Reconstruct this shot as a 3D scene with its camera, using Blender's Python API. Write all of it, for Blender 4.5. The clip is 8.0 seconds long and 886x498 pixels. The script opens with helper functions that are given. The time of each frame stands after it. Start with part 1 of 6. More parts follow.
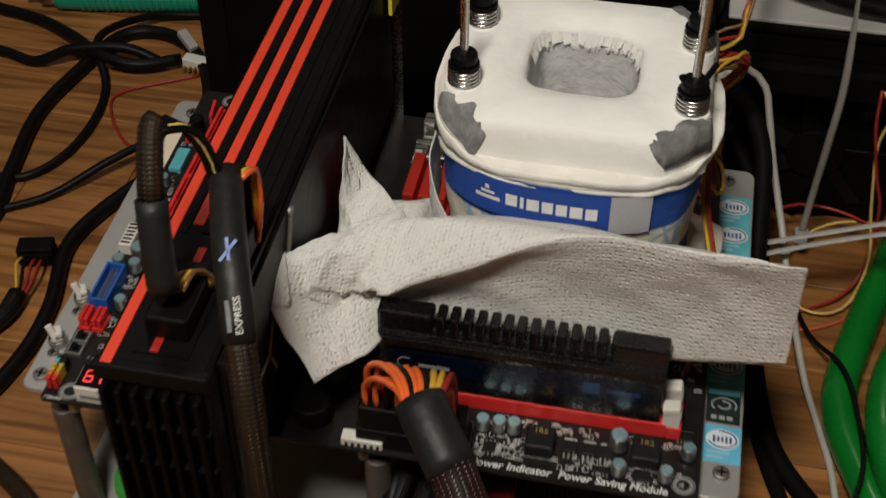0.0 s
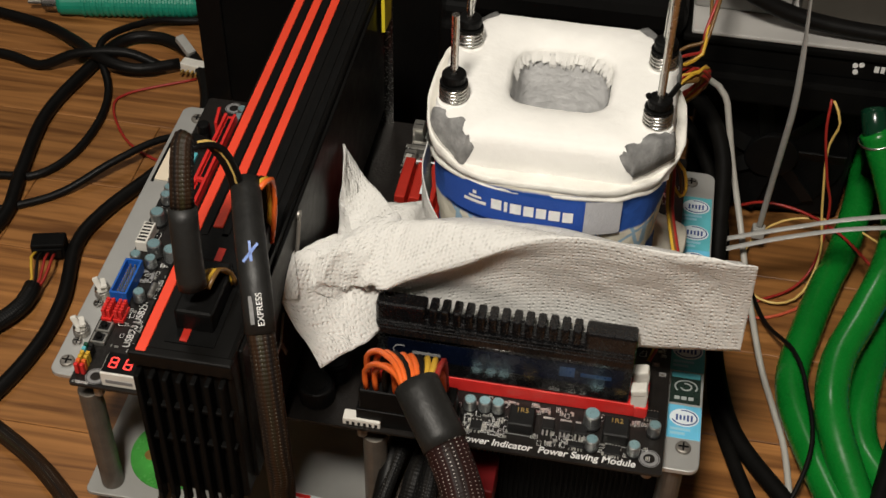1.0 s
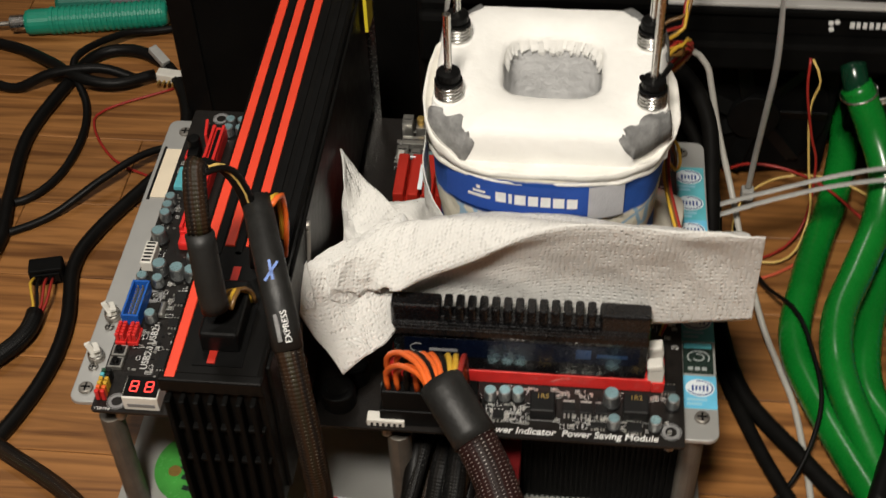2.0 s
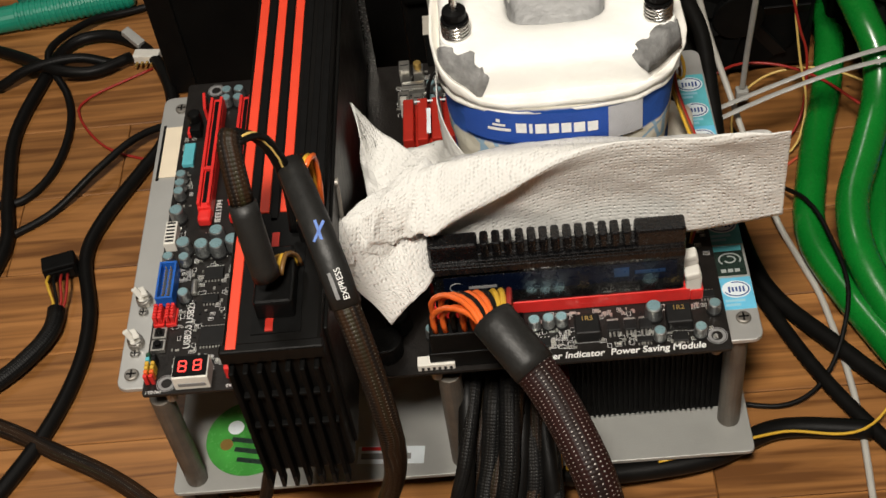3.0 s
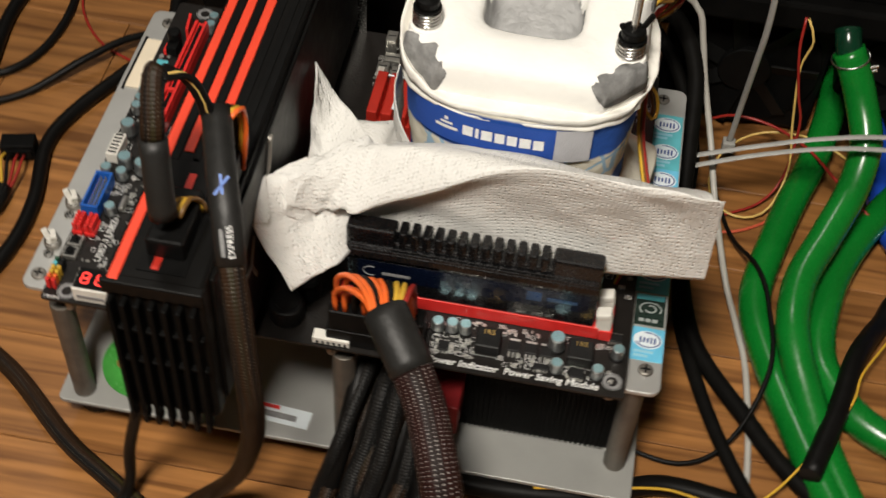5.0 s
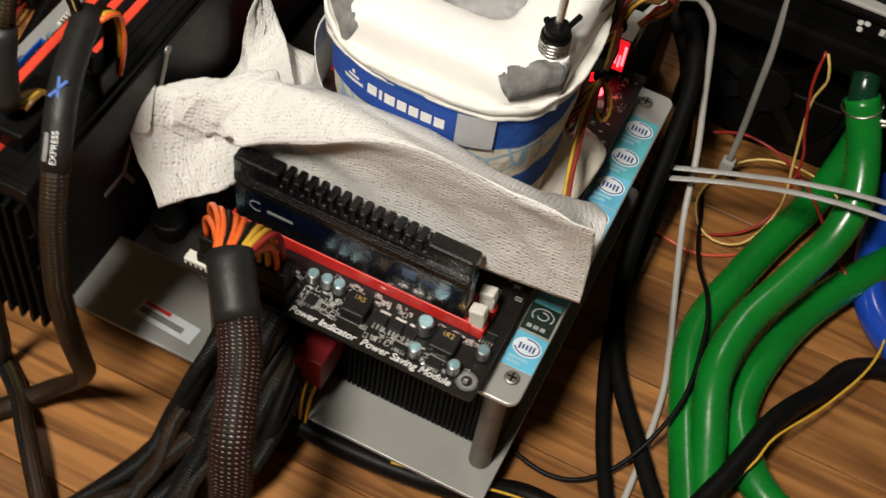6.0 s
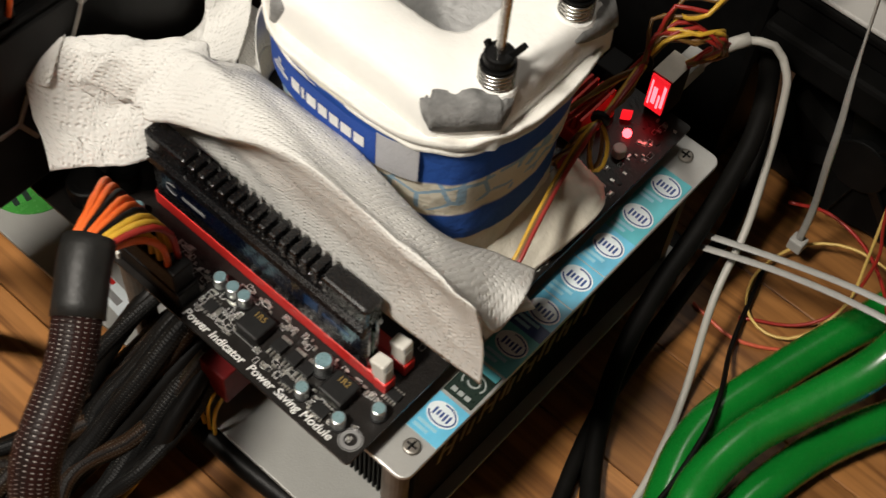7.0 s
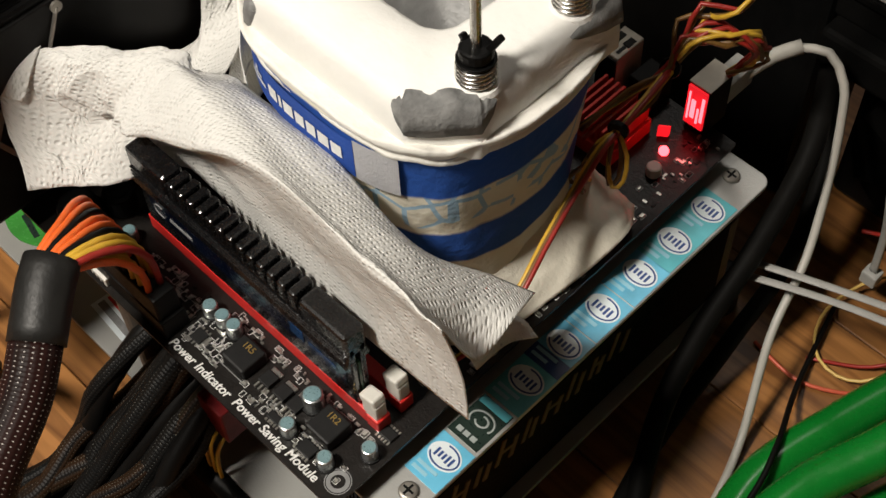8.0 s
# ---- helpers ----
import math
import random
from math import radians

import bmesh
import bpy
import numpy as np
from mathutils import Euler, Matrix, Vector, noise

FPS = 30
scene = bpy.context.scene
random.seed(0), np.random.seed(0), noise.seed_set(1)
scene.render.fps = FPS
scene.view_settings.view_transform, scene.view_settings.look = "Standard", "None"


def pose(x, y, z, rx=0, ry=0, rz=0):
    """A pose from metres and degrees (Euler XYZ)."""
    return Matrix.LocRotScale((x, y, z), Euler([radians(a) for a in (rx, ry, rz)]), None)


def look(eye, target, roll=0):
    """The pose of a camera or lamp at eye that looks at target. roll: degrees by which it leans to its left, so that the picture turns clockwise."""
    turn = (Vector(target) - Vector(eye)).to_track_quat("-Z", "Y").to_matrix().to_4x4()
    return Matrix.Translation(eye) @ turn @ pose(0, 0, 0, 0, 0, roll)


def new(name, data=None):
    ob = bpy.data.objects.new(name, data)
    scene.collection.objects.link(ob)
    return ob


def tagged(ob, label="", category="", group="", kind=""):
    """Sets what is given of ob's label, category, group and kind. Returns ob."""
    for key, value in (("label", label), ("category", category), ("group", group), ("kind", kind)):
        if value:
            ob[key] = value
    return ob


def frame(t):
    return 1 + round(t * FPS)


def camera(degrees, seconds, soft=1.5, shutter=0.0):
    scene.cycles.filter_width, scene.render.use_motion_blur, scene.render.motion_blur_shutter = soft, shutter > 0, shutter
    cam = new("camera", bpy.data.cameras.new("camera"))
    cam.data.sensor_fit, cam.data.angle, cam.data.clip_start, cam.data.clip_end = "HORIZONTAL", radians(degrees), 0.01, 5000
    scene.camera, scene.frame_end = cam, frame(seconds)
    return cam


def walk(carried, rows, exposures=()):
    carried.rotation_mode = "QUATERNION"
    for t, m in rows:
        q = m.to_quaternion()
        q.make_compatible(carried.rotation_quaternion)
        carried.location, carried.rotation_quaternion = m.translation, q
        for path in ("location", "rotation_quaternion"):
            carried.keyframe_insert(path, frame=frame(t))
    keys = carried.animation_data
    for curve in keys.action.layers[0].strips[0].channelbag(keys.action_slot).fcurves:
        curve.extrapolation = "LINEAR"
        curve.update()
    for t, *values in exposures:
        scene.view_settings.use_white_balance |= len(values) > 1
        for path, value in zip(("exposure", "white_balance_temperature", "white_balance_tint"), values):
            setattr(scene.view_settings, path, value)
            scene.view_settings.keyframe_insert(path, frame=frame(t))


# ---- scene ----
cam = camera(36.6, 8.0, shutter=0.5)
PATH = [
    (0, (0.263, -0.375, 0.631), (-0.016, 1.043, -0.752), 0.2),
    (0.5, (0.263, -0.426, 0.677), (0.019, 0.98, -0.724), 1.0),
    (1, (0.261, -0.422, 0.685), (0.029, 0.988, -0.714), 1.4),
    (1.5, (0.255, -0.419, 0.695), (0.039, 0.99, -0.708), 0.7),
    (3, (0.203, -0.426, 0.703), (0.081, 0.902, -0.787), -8.8),
    (3.5, (0.199, -0.425, 0.706), (0.088, 0.905, -0.784), -8.7),
    (4, (0.199, -0.427, 0.705), (0.094, 0.903, -0.785), -8.4),
    (5.3, (0.292, -0.389, 0.71), (0.095, 0.859, -0.84), 7.1),
    (5.5, (0.317, -0.376, 0.711), (0.078, 0.85, -0.851), 7.4),
    (6, (0.38, -0.322, 0.713), (0.029, 0.784, -0.916), 10.0),
    (6.5, (0.414, -0.24, 0.693), (-0.059, 0.726, -0.993), 9.2),
    (7, (0.462, -0.166, 0.661), (-0.167, 0.701, -1.028), 6.7),
    (7.5, (0.498, -0.129, 0.625), (-0.303, 0.683, -1.018), -0.4),
    (8, (0.497, -0.113, 0.61), (-0.344, 0.661, -1.031), -2.9),
]
walk(cam, [(t, look(eye, target, roll)) for t, eye, target, roll in PATH], [(0, -0.80), (0.4, -0.44), (1.5, -0.28), (3.0, -0.02), (4.2, -0.02), (5.5, -0.06), (7.0, -0.06), (8.0, -0.08)])

# ---- light ----
world = bpy.data.worlds.new("room_air")
scene.world = world
world.use_nodes = True
world.node_tree.nodes["Background"].inputs[0].default_value = (0.9, 0.88, 0.8, 1)
world.node_tree.nodes["Background"].inputs[1].default_value = 0.004


def lamp(name, at, target, size, watts, colour):
    data = bpy.data.lights.new(name, "AREA")
    data.shape, data.size, data.energy, data.color = "DISK", size, watts, colour
    ob = new(name, data)
    ob.matrix_world = look(at, target)
    return ob


# main light: an unseen source added in front of and above the bench
lamp("unseen_front_light", (0.13, -0.55, 1.29), (0.18, 0.08, 0.1), 0.20, 22.5, (1.0, 0.93, 0.83))
lamp("ceiling_lamp_light", (-0.35, 1.05, 2.28), (-0.2, 0.6, 0), 0.40, 6.5, (1.0, 0.945, 0.86))

# ---- materials ----


def mat(name, colour, rough=0.5, metal=0.0, vary=0.15, scale=60.0, bump=0.0, bump_scale=400.0, coat=0.0, per_object=0.0, gloss_vary=0.1, spec=0.5):
    m = bpy.data.materials.new(name)
    m.use_nodes = True
    nt = m.node_tree
    n, l = nt.nodes, nt.links
    b = n["Principled BSDF"]
    b.inputs["Roughness"].default_value = rough
    b.inputs["Metallic"].default_value = metal
    b.inputs["Coat Weight"].default_value = coat
    b.inputs["Specular IOR Level"].default_value = spec
    b.inputs["Coat Roughness"].default_value = 0.08
    tc = n.new("ShaderNodeTexCoord")
    big = n.new("ShaderNodeTexNoise")
    big.inputs["Scale"].default_value = scale
    big.inputs["Detail"].default_value = 6
    l.new(tc.outputs["Object"], big.inputs["Vector"])
    ramp = n.new("ShaderNodeMapRange")
    ramp.inputs["From Min"].default_value, ramp.inputs["From Max"].default_value = 0.25, 0.75
    ramp.inputs["To Min"].default_value, ramp.inputs["To Max"].default_value = 1 - vary, 1 + vary
    l.new(big.outputs["Fac"], ramp.inputs["Value"])
    mul = n.new("ShaderNodeMix")
    mul.data_type, mul.blend_type = "RGBA", "MULTIPLY"
    mul.inputs["Factor"].default_value = 1
    mul.inputs["A"].default_value = (*colour, 1)
    l.new(ramp.outputs["Result"], mul.inputs["B"])
    out = mul.outputs["Result"]
    if per_object:
        info = n.new("ShaderNodeObjectInfo")
        r2 = n.new("ShaderNodeMapRange")
        r2.inputs["To Min"].default_value, r2.inputs["To Max"].default_value = 1 - per_object, 1 + per_object
        l.new(info.outputs["Random"], r2.inputs["Value"])
        m2 = n.new("ShaderNodeMix")
        m2.data_type, m2.blend_type = "RGBA", "MULTIPLY"
        m2.inputs["Factor"].default_value = 1
        l.new(out, m2.inputs["A"])
        l.new(r2.outputs["Result"], m2.inputs["B"])
        out = m2.outputs["Result"]
    l.new(out, b.inputs["Base Color"])
    r3 = n.new("ShaderNodeMapRange")
    r3.inputs["To Min"].default_value, r3.inputs["To Max"].default_value = max(0.02, rough - gloss_vary), min(1, rough + gloss_vary)
    fine = n.new("ShaderNodeTexNoise")
    fine.inputs["Scale"].default_value = scale * 7
    fine.inputs["Detail"].default_value = 3
    l.new(tc.outputs["Object"], fine.inputs["Vector"])
    l.new(fine.outputs["Fac"], r3.inputs["Value"])
    l.new(r3.outputs["Result"], b.inputs["Roughness"])
    if bump:
        bt = n.new("ShaderNodeTexNoise")
        bt.inputs["Scale"].default_value = bump_scale
        bt.inputs["Detail"].default_value = 4
        l.new(tc.outputs["Object"], bt.inputs["Vector"])
        bm_ = n.new("ShaderNodeBump")
        bm_.inputs["Strength"].default_value = bump
        bm_.inputs["Distance"].default_value = 0.001
        l.new(bt.outputs["Fac"], bm_.inputs["Height"])
        l.new(bm_.outputs["Normal"], b.inputs["Normal"])
    return m


def wood_material():
    m = mat("oak_laminate", (0.315, 0.142, 0.044), 0.42, 0, 0.18, 9, 0.0, 400, 0, 0.16)
    nt = m.node_tree
    n, l = nt.nodes, nt.links
    b = n["Principled BSDF"]
    old = b.inputs["Base Color"].links[0].from_socket
    tc = n.new("ShaderNodeTexCoord")
    info = n.new("ShaderNodeObjectInfo")
    off = n.new("ShaderNodeVectorMath")
    off.operation = "MULTIPLY_ADD"
    off.inputs[1].default_value = (1, 1, 1)
    l.new(tc.outputs["Object"], off.inputs[0])
    sc = n.new("ShaderNodeVectorMath")
    sc.operation = "SCALE"
    sc.inputs[0].default_value = (7, 3, 5)
    l.new(info.outputs["Random"], sc.inputs["Scale"])
    l.new(sc.outputs["Vector"], off.inputs[2])
    mp = n.new("ShaderNodeMapping")
    mp.inputs["Scale"].default_value = (5, 95, 60)
    l.new(off.outputs["Vector"], mp.inputs["Vector"])
    g = n.new("ShaderNodeTexNoise")
    g.inputs["Scale"].default_value = 1.0
    g.inputs["Detail"].default_value = 8
    g.inputs["Distortion"].default_value = 1.2
    l.new(mp.outputs["Vector"], g.inputs["Vector"])
    cr = n.new("ShaderNodeValToRGB")
    cr.color_ramp.elements[0].position, cr.color_ramp.elements[0].color = 0.34, (0.46, 0.40, 0.34, 1)
    cr.color_ramp.elements[1].position, cr.color_ramp.elements[1].color = 0.62, (1.15, 1.12, 1.05, 1)
    l.new(g.outputs["Fac"], cr.inputs["Fac"])
    mx = n.new("ShaderNodeMix")
    mx.data_type, mx.blend_type = "RGBA", "MULTIPLY"
    mx.inputs["Factor"].default_value = 1
    l.new(old, mx.inputs["A"])
    l.new(cr.outputs["Color"], mx.inputs["B"])
    l.new(mx.outputs["Result"], b.inputs["Base Color"])
    bp = n.new("ShaderNodeBump")
    bp.inputs["Strength"].default_value, bp.inputs["Distance"].default_value = 0.15, 0.0005
    l.new(g.outputs["Fac"], bp.inputs["Height"])
    l.new(bp.outputs["Normal"], b.inputs["Normal"])
    return m


def embossed_paper():
    """White kitchen paper: small raised dots in wavy rings; thin enough to let some light through."""
    m = mat("kitchen_paper", (0.83, 0.82, 0.785), 0.9, 0, 0.04, 40)
    n, l = m.node_tree.nodes, m.node_tree.links
    b = n["Principled BSDF"]
    uv = n.new("ShaderNodeUVMap")
    w = n.new("ShaderNodeTexNoise")
    w.inputs["Scale"].default_value = 16
    l.new(uv.outputs["UV"], w.inputs["Vector"])
    wm = n.new("ShaderNodeVectorMath")
    wm.operation = "MULTIPLY_ADD"
    wm.inputs[1].default_value = (0.010, 0.010, 0)
    l.new(w.outputs["Color"], wm.inputs[0])
    l.new(uv.outputs["UV"], wm.inputs[2])
    v = n.new("ShaderNodeTexVoronoi")
    v.inputs["Scale"].default_value = 400
    v.inputs["Randomness"].default_value = 0.30
    l.new(wm.outputs["Vector"], v.inputs["Vector"])
    mr = n.new("ShaderNodeMapRange")
    mr.interpolation_type = "SMOOTHSTEP"
    mr.inputs["From Min"].default_value, mr.inputs["From Max"].default_value = 0.02, 0.50
    mr.inputs["To Min"].default_value, mr.inputs["To Max"].default_value = 1, 0
    l.new(v.outputs["Distance"], mr.inputs["Value"])
    cell = n.new("ShaderNodeTexVoronoi")
    cell.inputs["Scale"].default_value = 15
    cell.inputs["Randomness"].default_value = 0.45
    l.new(wm.outputs["Vector"], cell.inputs["Vector"])
    ring = n.new("ShaderNodeMath")
    ring.operation = "MULTIPLY"
    ring.inputs[1].default_value = 84.0
    l.new(cell.outputs["Distance"], ring.inputs[0])
    sn = n.new("ShaderNodeMath")
    sn.operation = "SINE"
    l.new(ring.outputs["Value"], sn.inputs[0])
    amp = n.new("ShaderNodeMapRange")
    amp.inputs["From Min"].default_value, amp.inputs["From Max"].default_value = -1, 1
    amp.inputs["To Min"].default_value, amp.inputs["To Max"].default_value = 0.35, 1
    l.new(sn.outputs["Value"], amp.inputs["Value"])
    dots = n.new("ShaderNodeMath")
    dots.operation = "MULTIPLY"
    l.new(mr.outputs["Result"], dots.inputs[0])
    l.new(amp.outputs["Result"], dots.inputs[1])
    f = n.new("ShaderNodeTexNoise")
    f.inputs["Scale"].default_value = 900
    l.new(uv.outputs["UV"], f.inputs["Vector"])
    ad = n.new("ShaderNodeMath")
    ad.operation = "MULTIPLY_ADD"
    ad.inputs[1].default_value = 0.25
    l.new(f.outputs["Fac"], ad.inputs[0])
    l.new(dots.outputs["Value"], ad.inputs[2])
    bp = n.new("ShaderNodeBump")
    bp.inputs["Strength"].default_value, bp.inputs["Distance"].default_value = 0.62, 0.0011
    bp.invert = True
    l.new(ad.outputs["Value"], bp.inputs["Height"])
    l.new(bp.outputs["Normal"], b.inputs["Normal"])
    thin = n.new("ShaderNodeBsdfTranslucent")
    thin.inputs["Color"].default_value = (0.88, 0.86, 0.80, 1)
    l.new(bp.outputs["Normal"], thin.inputs["Normal"])
    both = n.new("ShaderNodeMixShader")
    both.inputs["Fac"].default_value = 0.22
    l.new(b.outputs["BSDF"], both.inputs[1])
    l.new(thin.outputs["BSDF"], both.inputs[2])
    l.new(both.outputs["Shader"], n["Material Output"].inputs["Surface"])
    return m


def braided(name, wires, glint=(0.30, 0.29, 0.26), across=12, along=430, share=0.16):
    """Black nylon braid with glints painted as pale flecks; the wires inside show through as lengthwise stripes."""
    m = mat(name, wires[0], 0.5, 0, 0.2, 200, spec=0.14)
    n, l = m.node_tree.nodes, m.node_tree.links
    b = n["Principled BSDF"]
    uv = n.new("ShaderNodeUVMap")
    rot = n.new("ShaderNodeMapping")
    rot.inputs["Scale"].default_value = (across, along, 1)
    l.new(uv.outputs["UV"], rot.inputs["Vector"])
    sep = n.new("ShaderNodeSeparateXYZ")
    l.new(rot.outputs["Vector"], sep.inputs["Vector"])
    waves = []
    for sign in (1, -1):
        a = n.new("ShaderNodeMath")
        a.operation = "MULTIPLY_ADD"
        a.inputs[1].default_value = sign
        l.new(sep.outputs["X"], a.inputs[0])
        l.new(sep.outputs["Y"], a.inputs[2])
        k = n.new("ShaderNodeMath")
        k.operation = "MULTIPLY"
        k.inputs[1].default_value = 3.14159
        l.new(a.outputs["Value"], k.inputs[0])
        s = n.new("ShaderNodeMath")
        s.operation = "SINE"
        l.new(k.outputs["Value"], s.inputs[0])
        waves.append(s)
    pr = n.new("ShaderNodeMath")
    pr.operation = "MULTIPLY"
    l.new(waves[0].outputs["Value"], pr.inputs[0])
    l.new(waves[1].outputs["Value"], pr.inputs[1])
    patchy = n.new("ShaderNodeTexNoise")
    patchy.inputs["Scale"].default_value = 1.0
    pm = n.new("ShaderNodeMapping")
    pm.inputs["Scale"].default_value = (5, 60, 1)
    l.new(uv.outputs["UV"], pm.inputs["Vector"])
    l.new(pm.outputs["Vector"], patchy.inputs["Vector"])
    lift = n.new("ShaderNodeMath")
    lift.operation = "MULTIPLY_ADD"
    lift.inputs[1].default_value = 0.5
    l.new(patchy.outputs["Fac"], lift.inputs[0])
    l.new(pr.outputs["Value"], lift.inputs[2])
    gt = n.new("ShaderNodeMapRange")
    gt.inputs["From Min"].default_value, gt.inputs["From Max"].default_value = 1.20 - share, 1.28 - share
    l.new(lift.outputs["Value"], gt.inputs["Value"])
    sm = n.new("ShaderNodeMapping")
    sm.inputs["Scale"].default_value = (7, 5, 1)
    l.new(uv.outputs["UV"], sm.inputs["Vector"])
    sx = n.new("ShaderNodeTexNoise")
    sx.inputs["Scale"].default_value = 1.0
    sx.inputs["Detail"].default_value = 1
    l.new(sm.outputs["Vector"], sx.inputs["Vector"])
    cr = n.new("ShaderNodeValToRGB")
    cr.color_ramp.interpolation = "B_SPLINE"
    cr.color_ramp.elements[0].position, cr.color_ramp.elements[0].color = 0.30, (*wires[0], 1)
    cr.color_ramp.elements[1].position, cr.color_ramp.elements[1].color = 0.72, (*wires[-1], 1)
    for k, c in enumerate(wires[1:-1]):
        e = cr.color_ramp.elements.new(0.30 + 0.42 * (k + 1) / (len(wires) - 1))
        e.color = (*c, 1)
    l.new(sx.outputs["Fac"], cr.inputs["Fac"])
    mx = n.new("ShaderNodeMix")
    mx.data_type = "RGBA"
    l.new(gt.outputs["Result"], mx.inputs["Factor"])
    l.new(cr.outputs["Color"], mx.inputs["A"])
    mx.inputs["B"].default_value = (*glint, 1)
    l.new(mx.outputs["Result"], b.inputs["Base Color"])
    bp = n.new("ShaderNodeBump")
    bp.inputs["Strength"].default_value, bp.inputs["Distance"].default_value = 0.35, 0.0004
    l.new(pr.outputs["Value"], bp.inputs["Height"])
    l.new(bp.outputs["Normal"], b.inputs["Normal"])
    return m


def printed_towel():
    """Cream towel with two royal-blue bands and pale blue line print."""
    m = mat("printed_towel", (0.74, 0.70, 0.58), 0.92, 0, 0.10, 45, 1.0, 130)
    n, l = m.node_tree.nodes, m.node_tree.links
    b = n["Principled BSDF"]
    old = b.inputs["Base Color"].links[0].from_socket
    tc = n.new("ShaderNodeTexCoord")
    sep = n.new("ShaderNodeSeparateXYZ")
    l.new(tc.outputs["Object"], sep.inputs["Vector"])
    wob = n.new("ShaderNodeTexNoise")
    wob.inputs["Scale"].default_value = 25
    l.new(tc.outputs["Object"], wob.inputs["Vector"])
    h = n.new("ShaderNodeMath")
    h.operation = "MULTIPLY_ADD"
    h.inputs[1].default_value = 0.006
    l.new(wob.outputs["Fac"], h.inputs[0])
    l.new(sep.outputs["Z"], h.inputs[2])

    def window(sock, lo, hi):
        a = n.new("ShaderNodeMapRange")
        a.inputs["From Min"].default_value, a.inputs["From Max"].default_value = lo - 0.0008, lo + 0.0008
        c = n.new("ShaderNodeMapRange")
        c.inputs["From Min"].default_value, c.inputs["From Max"].default_value = hi + 0.0008, hi - 0.0008
        l.new(sock, a.inputs["Value"])
        l.new(sock, c.inputs["Value"])
        p = n.new("ShaderNodeMath")
        p.operation = "MULTIPLY"
        l.new(a.outputs["Result"], p.inputs[0])
        l.new(c.outputs["Result"], p.inputs[1])
        return p.outputs["Value"]

    upper = window(h.outputs["Value"], 0.2185, 0.2450)
    lower = window(h.outputs["Value"], 0.1720, 0.1925)
    both = n.new("ShaderNodeMath")
    both.operation = "MAXIMUM"
    l.new(upper, both.inputs[0])
    l.new(lower, both.inputs[1])
    vor = n.new("ShaderNodeTexVoronoi")
    vor.feature = "DISTANCE_TO_EDGE"
    vor.inputs["Scale"].default_value = 75
    l.new(tc.outputs["Object"], vor.inputs["Vector"])
    line = n.new("ShaderNodeMath")
    line.operation = "LESS_THAN"
    line.inputs[1].default_value = 0.075
    l.new(vor.outputs["Distance"], line.inputs[0])
    where = n.new("ShaderNodeTexNoise")
    where.inputs["Scale"].default_value = 32
    l.new(tc.outputs["Object"], where.inputs["Vector"])
    wh = n.new("ShaderNodeMath")
    wh.operation = "GREATER_THAN"
    wh.inputs[1].default_value = 0.47
    l.new(where.outputs["Fac"], wh.inputs[0])
    lw = n.new("ShaderNodeMath")
    lw.operation = "MULTIPLY"
    l.new(line.outputs["Value"], lw.inputs[0])
    l.new(wh.outputs["Value"], lw.inputs[1])
    band = window(sep.outputs["Z"], 0.1930, 0.2200)
    lb = n.new("ShaderNodeMath")
    lb.operation = "MULTIPLY"
    l.new(lw.outputs["Value"], lb.inputs[0])
    l.new(band, lb.inputs[1])
    lf = n.new("ShaderNodeMath")
    lf.operation = "MULTIPLY"
    lf.inputs[1].default_value = 0.7
    l.new(lb.outputs["Value"], lf.inputs[0])
    m1 = n.new("ShaderNodeMix")
    m1.data_type = "RGBA"
    l.new(lf.outputs["Value"], m1.inputs["Factor"])
    l.new(old, m1.inputs["A"])
    m1.inputs["B"].default_value = (0.16, 0.42, 0.68, 1)
    m2 = n.new("ShaderNodeMix")
    m2.data_type = "RGBA"
    l.new(both.outputs["Value"], m2.inputs["Factor"])
    l.new(m1.outputs["Result"], m2.inputs["A"])
    m2.inputs["B"].default_value = (0.010, 0.075, 0.36, 1)
    l.new(m2.outputs["Result"], b.inputs["Base Color"])
    return m


def glow(name, colour, strength):
    m = bpy.data.materials.new(name)
    m.use_nodes = True
    b = m.node_tree.nodes["Principled BSDF"]
    b.inputs["Base Color"].default_value = (*colour, 1)
    b.inputs["Emission Color"].default_value = (*colour, 1)
    b.inputs["Emission Strength"].default_value = strength
    return m


WOOD = wood_material()
PAPER = embossed_paper()
TOWEL = printed_towel()
WALL = mat("wall_paint", (0.30, 0.29, 0.26), 0.9, 0, 0.05, 4)
ALU = mat("brushed_plate", (0.50, 0.50, 0.48), 0.42, 0.55, 0.07, 30, 0.1, 900)
# plate metal again, darkened: the shade between the tiers is in the colour
LOWPLATE = mat("shaded_lower_plate", (0.36, 0.36, 0.34), 0.5, 0.35, 0.10, 25, 0.1, 900)
STEEL = mat("bright_steel", (0.62, 0.61, 0.58), 0.25, 1.0, 0.1, 120)
DULL = mat("dull_metal", (0.30, 0.28, 0.25), 0.45, 0.8, 0.2, 90)
# post metal with shade and the floor's brown reflection put into its colour
POST = mat("shaded_post", (0.15, 0.135, 0.115), 0.5, 0.6, 0.25, 60)
PCB = mat("dark_circuit_board", (0.010, 0.0085, 0.0075), 0.38, 0, 0.35, 160, 0.25, 800, spec=0.3)
INK = mat("white_ink", (0.72, 0.72, 0.70), 0.6, 0, 0.1, 300)
GREYINK = mat("grey_ink", (0.22, 0.22, 0.22), 0.6, 0, 0.2, 300)
BLACK = mat("black_plastic", (0.0035, 0.0035, 0.0034), 0.45, 0, 0.3, 120, 0.1, 900, spec=0.13)
